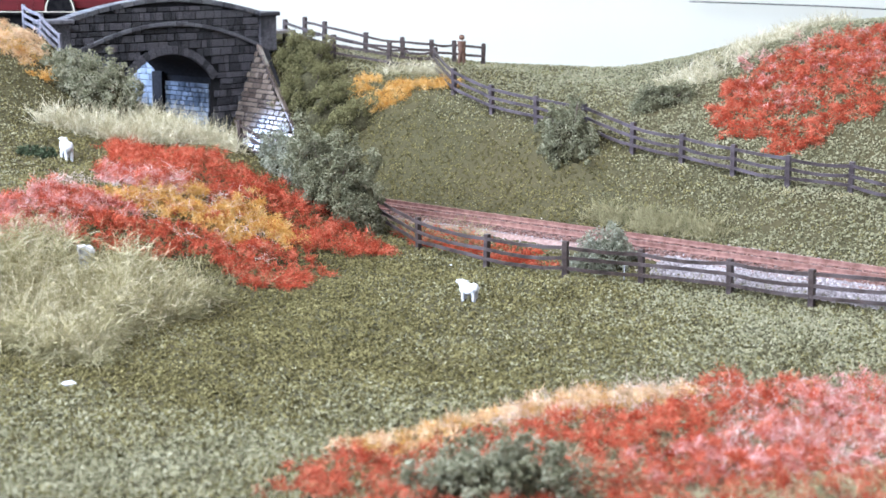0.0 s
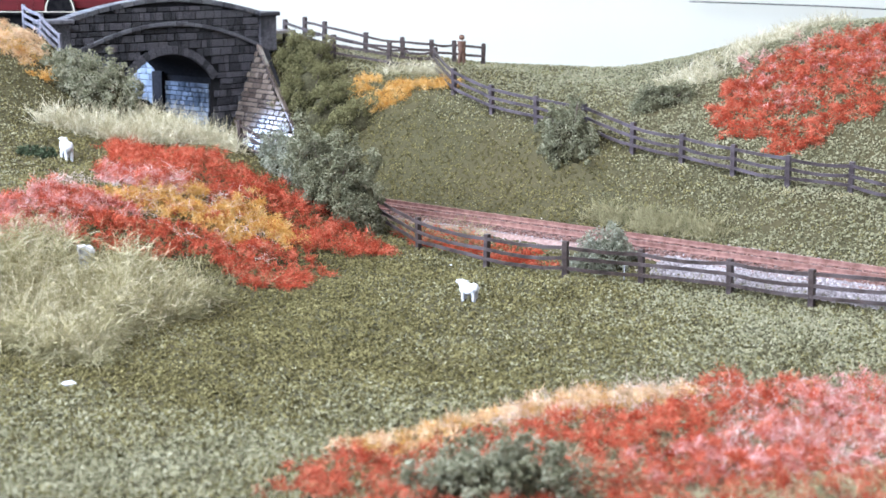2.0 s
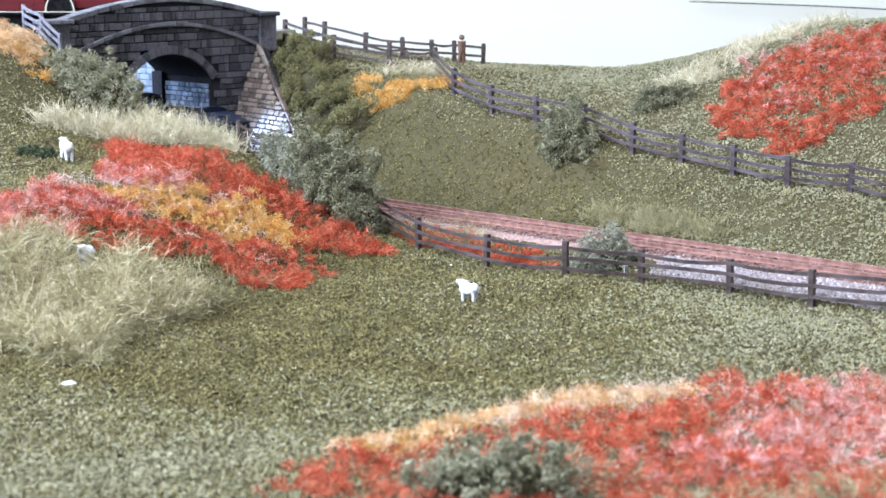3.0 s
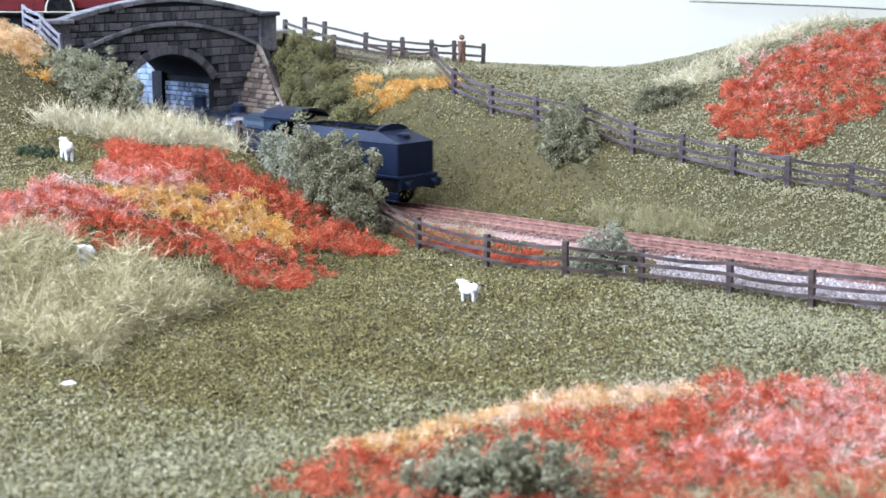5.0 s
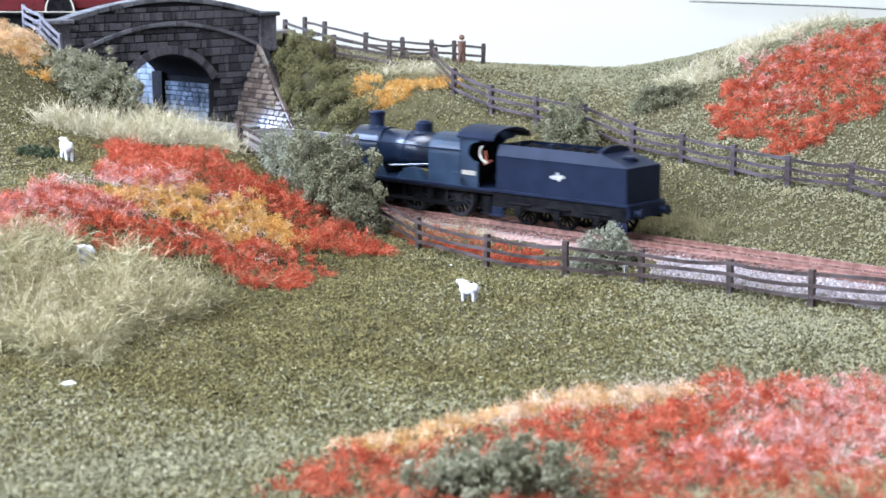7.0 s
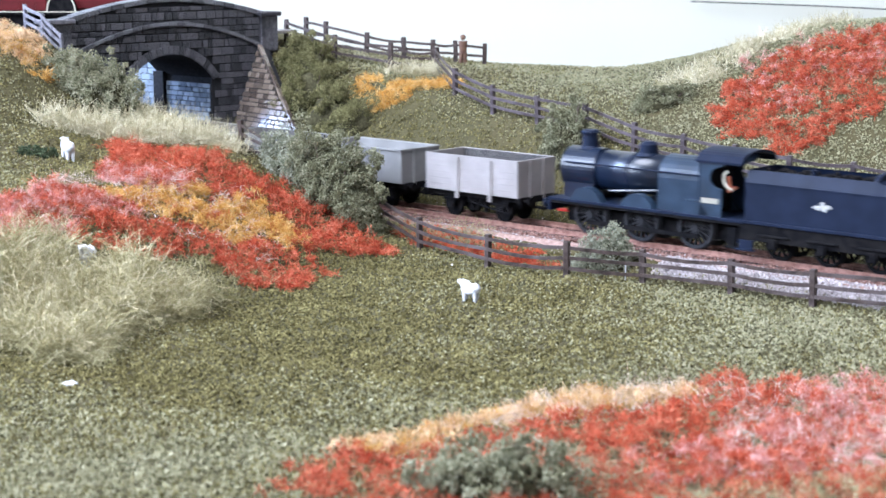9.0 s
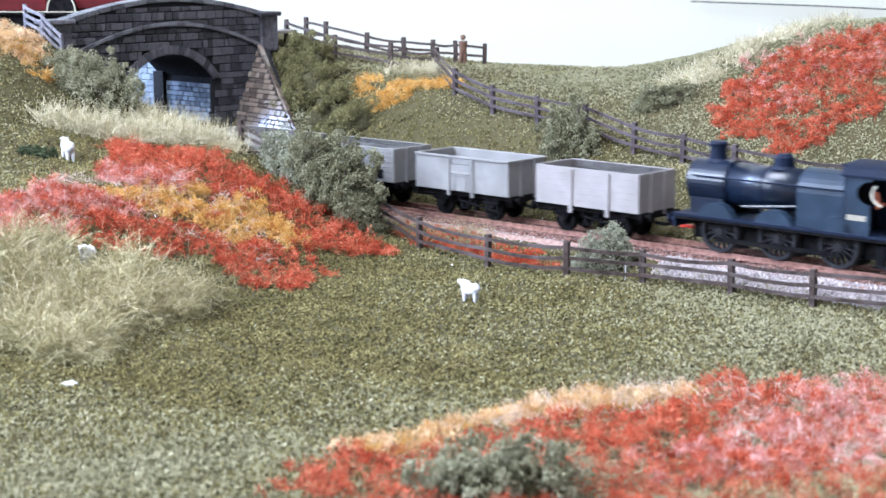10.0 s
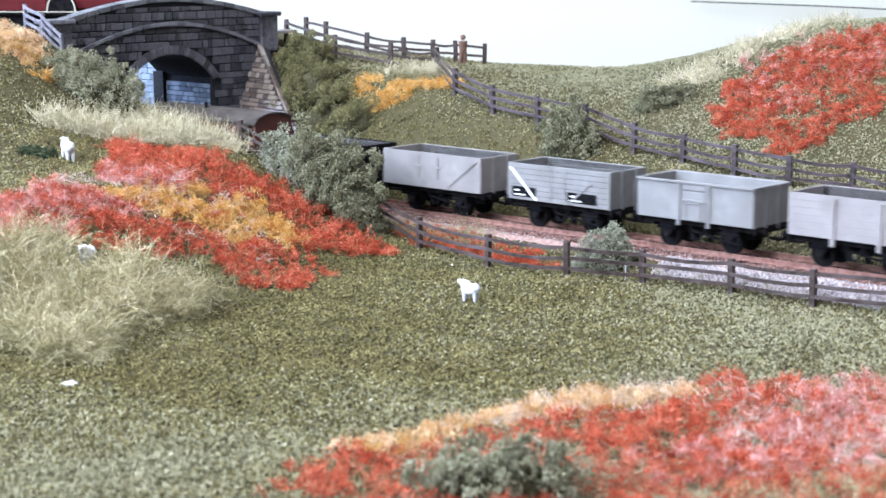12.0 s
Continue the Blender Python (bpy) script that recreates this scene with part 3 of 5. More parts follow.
patch("pale_hair", [(-128, 850, 46, 36, 10), (-175, 835, 30, 24, 0)], 1200, 8.0, 0.15, M_HAIR, "pale stray fibres straggling over the heather", "heather", 43, 10.0, 1.2, 0.5, tuft=0, per=6, joints=5, droop=0.12)
RED2 = [(186, 984, 38, 24, 126), (218, 1003, 32, 38, 78), (226, 966, 26, 15, 168), (262, 1000, 26, 44, 75), (200, 948, 18, 10, 20)]
patch("red_flowering_growth", RED2, 36000, 3.2, 0.28, M_RED, "rust-red fibrous heather growth on the far hillside", "heather", 51, 6.0, gate=-0.5)
patch("pink_flowering_growth", [(205, 1012, 36, 30, 60), (255, 1000, 26, 40, 75)], 4200, 3.2, 0.26, M_PINK, "faded pink fibres amid the far heather", "heather", 53, 6.5, gate=-0.2)
RED3 = [(-2, 532, 34, 15, 10), (20, 515, 40, 16, 0), (112, 562, 66, 38, 75), (54, 545, 35, 48, 171), (-15, 511, 38, 22, 14), (60, 495, 90, 30, 0), (160, 560, 30, 45, 0)]
ORANGE3 = [(-13, 546, 22, 8, 24), (42, 584, 46, 10, 28), (78, 606, 18, 7, 20)]
patch("red_flowering_growth", RED3, 42000, 3.2, 0.24, M_RED, "rust-red fibrous heather growth across the lower field", "heather", 61, 10.0, avoid=ORANGE3)
patch("orange_flowering_growth", ORANGE3, 2600, 3.6, 0.24, M_ORANGE, "orange fibrous growth edging the red heather", "heather", 71, 4.0)
patch("peach_flowering_growth", ORANGE3, 6500, 3.8, 0.22, M_PEACH, "pale peach fibrous growth edging the red heather", "heather", 76, 5.5)
patch("pale_hair", [(60, 590, 60, 14, 28), (130, 560, 50, 40, 60)], 1500, 10.0, 0.13, M_HAIR, "pale stray fibres over the lower heather", "heather", 78, 9.0, 1.2, 0.7, tuft=0, per=6, joints=5, droop=0.08)
patch("orange_flowering_growth", [(-24, 1088, 24, 9, 5), (-50, 1106, 10, 10, -40), (2, 1092, 8, 10, 20)], 4600, 3.8, 0.36, M_ORANGE, "bright orange fibrous growth beside the upper fence", "heather", 81, 4.0)
patch("orange_flowering_growth", [(-255, 1010, 22, 10, 0), (-240, 1006, 12, 8, 0)], 1500, 3.6, 0.28, M_ORANGE, "orange fibrous growth on the bank by the bridge", "heather", 91, 5.0)
patch("peach_flowering_growth", [(-258, 1020, 20, 16, 0), (-268, 1030, 18, 14, 0)], 5000, 3.8, 0.26, M_PEACH, "faded peach fibrous growth on the bank by the bridge", "heather", 96, 6.0)
patch("red_flowering_growth", [(14, 888, 60, 9, -46), (40, 856, 26, 7, -42)], 6500, 3.2, 0.34, M_RED, "red fibrous growth between the fence and the ballast", "heather", 101, 1.5, tuft=1.6)
patch("straw_grass", [(-150, 735, 40, 32, 27), (-158, 688, 20, 34, 12), (-185, 730, 26, 40, 0)], 15000, 17, 0.25, M_STRAW, "long pale straw grass tuft on the field's bank", "grass", 111, 18.0, 0.75, 0.7, avoid=[(-162, 758, 8, 13, 0)], gate=-0.35, tuft=0, per=12, joints=5, droop=0.16)
patch("dry_grass", [(-150, 735, 44, 34, 27), (-158, 688, 24, 38, 12), (-185, 730, 26, 40, 0)], 8000, 13, 0.26, M_DRYGRASS, "olive dry grass low in the straw tuft", "grass", 116, 9.0, 0.9, 0.6, gate=-0.3, tuft=0, per=10, joints=4, droop=0.14)
patch("straw_grass", [(-182, 978, 34, 14, -10), (-210, 975, 20, 14, 0), (-168, 1003, 34, 11, -32), (-136, 992, 26, 9, -42)], 6500, 13, 0.27, M_STRAW_PALE, "long pale straw grass along the cutting's edge", "grass", 121, 3.0, 0.6, 1.0, tuft=0, per=9, joints=4, droop=0.12)
patch("straw_grass", [(180, 1058, 34, 14, 35), (215, 1075, 30, 12, 30), (150, 1060, 20, 9, 20), (245, 1085, 26, 10, 20)], 4200, 8, 0.27, M_STRAW_PALE, "pale straw grass on the hill's crest", "grass", 131, 2.0, 0.6, 0.9, tuft=0, per=9, joints=4, droop=0.08)
patch("straw_grass", [(112, 893, 30, 8, -42), (90, 912, 16, 7, -42), (138, 872, 14, 7, -42)], 2600, 9, 0.25, M_DRYGRASS, "thin straw grass at the foot of the bank", "grass", 141, 1.5, 0.6, 1.0, tuft=0, per=9, joints=4, droop=0.1)
patch("dry_grass", [(-14, 915, 22, 8, -46), (14, 895, 14, 6, -46)], 560, 12, 0.22, M_DRYGRASS, "stray dry grass strands by the trackside fence", "grass", 161, 1.5, 0.9, 0.9, tuft=0, per=5, joints=5)
patch("straw_grass", [(118, 482, 44, 12, 8)], 1500, 8, 0.22, M_STRAW, "pale straw grass below the red heather", "grass", 171, 6.0, 0.9, 0.6, tuft=0, per=9, joints=4, droop=0.1)
patch("straw_grass", [(-15, 1125, 22, 10, 0)], 900, 9, 0.30, M_STRAW_PALE, "thin straw grass beside the upper fence", "grass", 151, 1.0, 0.5, 1.0, tuft=0, per=9, joints=4)
patch("dry_grass", [(-100, 800, 24, 8, 10), (-118, 770, 22, 16, 20)], 700, 9, 0.22, M_DRYGRASS, "dark dry grass strands under the heather mound", "grass", 181, 1.0, 0.8, 0.7, tuft=0, per=7, joints=4, droop=0.1)

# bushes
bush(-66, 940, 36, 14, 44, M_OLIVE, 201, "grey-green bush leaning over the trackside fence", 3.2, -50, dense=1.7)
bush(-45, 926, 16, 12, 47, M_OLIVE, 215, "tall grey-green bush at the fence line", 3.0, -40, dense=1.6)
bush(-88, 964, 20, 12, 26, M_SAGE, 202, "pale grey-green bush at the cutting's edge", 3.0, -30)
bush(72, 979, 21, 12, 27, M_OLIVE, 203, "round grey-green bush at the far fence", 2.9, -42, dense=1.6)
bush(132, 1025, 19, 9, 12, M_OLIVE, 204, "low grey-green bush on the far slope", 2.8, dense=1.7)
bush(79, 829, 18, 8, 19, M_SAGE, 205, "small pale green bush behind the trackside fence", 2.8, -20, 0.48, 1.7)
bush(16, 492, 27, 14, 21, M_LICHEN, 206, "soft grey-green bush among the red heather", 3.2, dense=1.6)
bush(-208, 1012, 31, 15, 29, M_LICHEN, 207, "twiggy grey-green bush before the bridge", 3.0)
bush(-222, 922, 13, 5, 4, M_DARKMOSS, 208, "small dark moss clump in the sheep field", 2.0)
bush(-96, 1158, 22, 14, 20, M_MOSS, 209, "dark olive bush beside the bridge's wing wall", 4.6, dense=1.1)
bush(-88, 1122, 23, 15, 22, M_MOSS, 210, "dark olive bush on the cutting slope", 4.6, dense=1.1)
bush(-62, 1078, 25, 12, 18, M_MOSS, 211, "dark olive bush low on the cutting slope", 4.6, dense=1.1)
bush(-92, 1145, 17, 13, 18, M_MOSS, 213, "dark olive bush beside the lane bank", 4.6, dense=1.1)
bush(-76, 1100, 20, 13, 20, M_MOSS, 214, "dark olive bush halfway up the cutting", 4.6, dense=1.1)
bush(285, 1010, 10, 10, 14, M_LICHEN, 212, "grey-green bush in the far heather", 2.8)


# ---- the stone bridge ----
FACE, DEEP = -335.0, 56.0


ARCH_R = (35.0 ** 2 + 17.0 ** 2) / 34.0


def arch_z(y, spring=60.0):
    """Height of the segmental arch's soffit above the rails at y from its middle."""
    return spring + 17.0 - ARCH_R + math.sqrt(max(0.0, ARCH_R ** 2 - y * y)) if abs(y) < 35 else spring


def parapet_z(y):
    return 114.0 - 15.0 * (abs(y) / 93.0) ** 1.8


def build_bridge():
    rng = random.Random(9)
    ob = thing("stone_bridge", track_pose(0), "dark weathered stone arch bridge carrying a lane over the track", "bridge")
    f0, f1 = FACE, FACE - DEEP
    # Near-black mortar; on the bare soffit it also paints the shade under the arch.
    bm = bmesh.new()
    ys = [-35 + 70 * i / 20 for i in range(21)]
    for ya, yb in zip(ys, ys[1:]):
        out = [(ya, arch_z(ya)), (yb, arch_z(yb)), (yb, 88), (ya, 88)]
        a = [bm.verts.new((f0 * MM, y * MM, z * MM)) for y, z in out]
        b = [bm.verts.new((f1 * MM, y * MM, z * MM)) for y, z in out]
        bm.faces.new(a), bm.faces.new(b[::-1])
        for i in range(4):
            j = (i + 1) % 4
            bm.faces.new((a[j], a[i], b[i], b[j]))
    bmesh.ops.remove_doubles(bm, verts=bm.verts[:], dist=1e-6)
    part("arch_barrel", bm, M_MORTAR_SHADE, ob)
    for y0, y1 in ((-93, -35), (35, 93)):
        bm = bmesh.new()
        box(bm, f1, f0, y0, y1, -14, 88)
        part("pier", bm, M_MORTAR_SHADE, ob)
    for x0, x1, drop in ((f0 - 7, f0, 0.0), (f1, f1 + 7, 18.0)):
        bm = bmesh.new()
        n = 24
        for i in range(n):
            ya, yb = -93 + 186 * i / n, -93 + 186 * (i + 1) / n
            out = [(ya, 88), (yb, 88), (yb, max(89.0, parapet_z(yb) - 2.5 - drop)), (ya, max(89.0, parapet_z(ya) - 2.5 - drop))]
            a = [bm.verts.new((x0 * MM, y * MM, z * MM)) for y, z in out]
            b = [bm.verts.new((x1 * MM, y * MM, z * MM)) for y, z in out]
            bm.faces.new(a), bm.faces.new(b[::-1])
            for q in range(4):
                j = (q + 1) % 4
                bm.faces.new((a[j], a[q], b[q], b[j]))
        bmesh.ops.remove_doubles(bm, verts=bm.verts[:], dist=1e-6)
        part("parapet", bm, M_MORTAR_SHADE, ob)
    bm = bmesh.new()
    box(bm, f1 + 7.2, f0 - 7.2, -120, 120, 86.5, 88.6)
    part("road_deck", bm, M_ROAD, ob)

    stone = shared_block("stone", M_STONE, 0.09)
    dressed = shared_block("dressed_stone", M_COPING, 0.09)
    # coping stones along both parapets and the string course on the visible face
    for x in (f0 - 3.2,):
        for i in range(20):
            ya, yb = -93 + 186 * i / 20, -93 + 186 * (i + 1) / 20
            ym, za, zb = (ya + yb) / 2, parapet_z(ya), parapet_z(yb)
            tilt = math.degrees(math.atan2(zb - za, yb - ya))
            block(dressed, "coping_stone", ob, at(x, ym, (za + zb) / 2 - 1.2) @ pose(0, 0, 0, tilt), (10.5, yb - ya - 0.25, 3.4))
    for i in range(22):
        ya, yb = -82 + 160 * i / 22, -82 + 160 * (i + 1) / 22
        za, zb = 97 - 19 * (abs(ya) / 82) ** 1.9, 97 - 19 * (abs(yb) / 82) ** 1.9
        tilt = math.degrees(math.atan2(zb - za, yb - ya))
        block(dressed, "string_stone", ob, at(f0 + 1.0, (ya + yb) / 2, (za + zb) / 2) @ pose(0, 0, 0, tilt), (3.4, math.hypot(yb - ya, zb - za), 2.4))
    # arch ring
    n, rise, reach = 19, 77.0 - ARCH_R, math.asin(35.0 / ARCH_R)
    for i in range(n):
        a = -reach * 1.04 + 2.08 * reach * (i + 0.5) / n
        y, z = (ARCH_R + 3.0) * math.sin(a), rise + (ARCH_R + 3.0) * math.cos(a)
        block(stone, "arch_stone", ob, at(f0 + 0.35, y, z) @ pose(0, 0, 0, -math.degrees(a)), (2.6, 2.08 * reach * (ARCH_R + 3) / n - 0.3, 5.6))
    # coursed face stones
    z = -6.0
    row = 0
    while z < 112:
        hgt = rng.choice((3.4, 4.2, 5.0, 5.6))
        y = -93 + (row % 2) * 4.0
        while y < 92:
            wide = rng.choice((3.8, 5.0, 6.5, 8.0, 10.5))
            y1 = min(y + wide, 93)
            ym = (y + y1) / 2
            reach_y = min(abs(y), abs(y1)) if y * y1 > 0 else 0.0
            inside = reach_y < 34.5 and z < 58 or math.hypot(max(reach_y, 0), z + hgt * 0.5 - rise) < ARCH_R + 5.4 and z > 50 and reach_y < 39
            if not inside and z + hgt / 2 < parapet_z(ym) - 3.2 and y1 - y > 2.5:
                block(stone, "stone", ob, at(f0 + rng.uniform(-0.2, 0.5), ym, z + hgt / 2) @ pose(0, 0, 0, rng.uniform(-1, 1), 0, rng.uniform(-2.5, 2.5)), (2.2, y1 - y - 0.62, hgt - 0.62))
            y = y1
        z += hgt
        row += 1
    # end pillar with its cap
    for y in (85.5, -85.5):
        bm = bmesh.new()
        box(bm, f0 - 11, f0 + 3, y - 7.5, y + 7.5, 76, 99.5, 0.4)
        part("pillar", bm, M_STONE, ob)
        bm = bmesh.new()
        box(bm, f0 - 13, f0 + 5, y - 9.5, y + 9.5, 99.5, 102.5, 0.6)
        part("pillar_cap", bm, M_STONE, ob)
    # inner side of the far abutment, its blue daylight put into the stones' paler colour
    pale = shared_block("pale_stone", M_BLUE_LIT_STONE, 0.1)
    z, row = -8.0, 0
    while z < 56:
        x = f1 + (row % 2) * 3.5
        while x < f0 - 2.5:
            x1 = min(x + rng.choice((4.0, 5.5, 7.0)), f0 - 1.5)
            if x1 - x > 1.8:
                block(pale, "pale_stone", ob, at((x + x1) / 2, 35.0 + rng.uniform(-0.2, 0.2), z + 1.6), (x1 - x - 0.6, 2.2, 2.7))
            x = x1
        z += 3.2
        row += 1
    # Added dark strip: shade at the abutment's rear end, put into the colour.
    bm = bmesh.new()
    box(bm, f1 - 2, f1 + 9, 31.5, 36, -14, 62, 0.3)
    part("rear_shade_strip", bm, M_MORTAR_SHADE, ob)
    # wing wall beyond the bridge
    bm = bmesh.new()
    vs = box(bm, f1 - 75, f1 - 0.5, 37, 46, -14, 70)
    part("rear_wing_wall", bm, M_MORTAR_SHADE, ob)
    z, row = -8.0, 0
    while z < 66:
        x = f1 - 74 + (row % 2) * 4.5
        while x < f1 - 3:
            x1 = min(x + rng.choice((6.5, 8.0, 10)), f1 - 1.5)
            block(pale, "pale_stone", ob, at((x + x1) / 2, 36.8 + rng.uniform(-0.2, 0.2), z + 2.1), (x1 - x - 0.5, 2.2, 3.8))
            x = x1
        z += 4.2
        row += 1
    return ob


build_bridge()


def build_wing_wall():
    """A battered wing wall that runs down from the bridge's pillar along the cutting."""
    rng = random.Random(12)
    a, c, b = Vector((-335, 47, 12)), Vector((-236, 30, 12)), Vector((-335, 76, 80))
    u = (c - a).normalized()
    w = u.cross(b - a).normalized()
    v = w.cross(u).normalized()
    if w.y > 0:
        w = -w
    length, high = (c - a).length, (b - a).dot(v)
    lean = (b - a).dot(u)
    frame_m = Matrix((u, v, w)).transposed().to_4x4()
    ob = thing("wing_wall", track_pose(0) @ at(a.x, a.y, a.z) @ frame_m, "sloping buff stone wing wall with a stone coping", "wall")
    bm = bmesh.new()

    def right(h):
        return length - (length - lean - 3) * h / high
    pts = [(-3, -20), (length + 14, -20), (right(high), high), (-3, high)]
    f = [bm.verts.new((x * MM, y * MM, -0.2 * MM)) for x, y in pts]
    g = [bm.verts.new((x * MM, y * MM, -9 * MM)) for x, y in pts]
    bm.faces.new(f), bm.faces.new(g[::-1])
    for i in range(4):
        j = (i + 1) % 4
        bm.faces.new((f[j], f[i], g[i], g[j]))
    part("core", bm, M_MORTAR_SHADE, ob)
    me = shared_block("buff_stone", M_BUFF, 0.09)
    y, row = -12.0, 0
    while y < high - 1:
        hgt = rng.choice((3.0, 3.6, 4.2))
        x = -2.5 + (row % 2) * 3
        end = right(y + hgt) - 1
        while x < end:
            x1 = min(x + rng.choice((4, 6, 8, 11)), end)
            if x1 - x > 1.5:
                block(me, "stone", ob, at((x + x1) / 2, y + hgt / 2, rng.uniform(-0.2, 0.35)), (x1 - x - 0.5, hgt - 0.5, 2.0))
            x = x1
        y += hgt
        row += 1
    p, q = Vector((right(-12) + 1, -12, 0)), Vector((right(high) + 1, high, 0))
    for i in range(12):
        m, e = p.lerp(q, i / 12), p.lerp(q, (i + 1) / 12)
        tilt = math.degrees(math.atan2(e.y - m.y, e.x - m.x))
        k = (m + e) / 2
        block(me, "coping_stone", ob, at(k.x, k.y, 0.5) @ pose(0, 0, 0, 0, 0, tilt), ((e - m).length - 0.2, 1.8, 3.6))
    return ob


build_wing_wall()

# ---- fences ----


def fence(name, places, label, high=17.0, rails=(4.5, 9.6, 14.8), thick=3.0, mat=None, seed=1):
    """Posts at the places (x, y) on the ground, with three sagging rails from post to post."""
    rng = random.Random(seed)
    x0, y0 = places[0]
    z0 = float(ground(x0, y0))
    ob = thing(name, pose(x0 * MM, y0 * MM, z0 * MM), label, "fence")
    feet = []
    for x, y in places:
        feet.append(Vector((x - x0, y - y0, float(ground(x, y)) - z0)))
    for i, p in enumerate(feet):
        q = feet[min(i + 1, len(feet) - 1)] - feet[max(i - 1, 0)]
        bm = bmesh.new()
        box(bm, -thick / 2, thick / 2, -thick * 0.45, thick * 0.45, -6, high + rng.uniform(-0.4, 0.8), 0.3)
        m = pose(p.x * MM, p.y * MM, p.z * MM, rng.uniform(-2, 2), rng.uniform(-2.5, 2.5), math.degrees(math.atan2(q.y, q.x)))
        o = part("post", bm, mat or M_FENCE, ob)
        o.matrix_local = m
    for i in range(len(feet) - 1):
        a, b = feet[i], feet[i + 1]
        side = Vector((b.y - a.y, a.x - b.x, 0)).normalized() * thick * 0.35
        for hgt in rails:
            bm = bmesh.new()
            sag = rng.uniform(-1.7, 0.3)
            pts = []
            for k in range(5):
                t = k / 4
                pts.append(a.lerp(b, t) + side + Vector((0, 0, hgt + sag * 4 * t * (1 - t) + rng.uniform(-0.15, 0.15))))
            for p, q in zip(pts, pts[1:]):
                bar(bm, p, q + (q - p) * 0.02, 0.9, 1.7)
            part("rail", bm, mat or M_FENCE, ob)
    return ob


fence("trackside_fence", [(-118, 984), (-84, 966), (-43, 951), (-13, 894), (22, 844), (60, 815), (96, 803), (134, 776), (166, 747), (199, 722)], "dark brown post-and-rail fence along the near side of the track", seed=2)
fence("bank_fence", [(7, 1070), (30, 1037), (56, 1012), (83, 991), (108, 960), (133, 939), (158, 916), (184, 897), (215, 886), (240, 868)], "dark brown post-and-rail fence along the far bank", mat=M_FENCE_FADED, seed=3)
fence("lane_fence", [(-112, 1209), (-75, 1166), (-36, 1138), (-5, 1140), (7, 1070)], "dark brown post-and-rail fence beside the lane", seed=4)
fence("ramp_fence", [(-258, 1053), (-245, 1040), (-231, 1029)], "grey weathered post-and-rail fence below the bridge end", 15, (5, 9.5, 14), 2.2, M_FENCE_GREY, 6)
fence("lane_fence", [(-100, 1235), (-85, 1222), (-55, 1205), (-28, 1196), (-8, 1190), (8, 1188), (28, 1186)], "dark brown post-and-rail fence on the lane's far side", 15, (6, 12), seed=5)

# ---- rolling stock: local x runs forward along the rails, y to the far side ----
WHEELS = []


def wheelset(parent, x, r, spokes, tread=8.3, mat=None):
    """An axle that rolls, with a wheel on each end."""
    bm = bmesh.new()
    rod(bm, (0, -tread - 1, 0), (0, tread + 1, 0), 1.0, 1.0, 8)
    axle = part("wheelset", bm, mat or M_UNDER, parent)
    for y in (-tread, tread):
        bm = bmesh.new()
        rim_in, n, ring = r * 0.82, 32, []
        out = y + math.copysign(1.3, y)
        inn = y - math.copysign(1.3, y)
        for k in range(n):
            a = 2 * math.pi * k / n
            ca, sa = math.cos(a), math.sin(a)
            ring.append([bm.verts.new((rr * ca * MM, yy * MM, rr * sa * MM)) for rr, yy in ((r * 1.07, inn), (r * 1.07, inn + (out - inn) * 0.25), (r, inn + (out - inn) * 0.4), (r - 0.1, out), (rim_in, out), (rim_in, inn))])
        for k in range(n):
            a, b = ring[k], ring[(k + 1) % n]
            for q in range(6):
                bm.faces.new((a[q], a[(q + 1) % 6], b[(q + 1) % 6], b[q]))
        rod(bm, (0, y - 1.5, 0), (0, y + 1.5, 0), r * 0.2, None, 12)
        if spokes:
            for k in range(spokes):
                a = 2 * math.pi * k / spokes
                bar(bm, (0, y, 0), (rim_in * math.cos(a), y, rim_in * math.sin(a)), 1.1, 0.75)
        else:
            rod(bm, (0, y - 0.6, 0), (0, y + 0.6, 0), rim_in + 0.1, None, 24)
        part("wheel", bm, mat or M_UNDER, axle)
    axle.location = Vector((x, 0, r)) * MM
    WHEELS.append((axle, x, r))
    return axle


def solid(name, parent, mat, label, *boxes, bevel=0.15):
    bm = bmesh.new()
    for b in boxes:
        box(bm, *b, bevel)
    return part(name, bm, mat, parent, label)


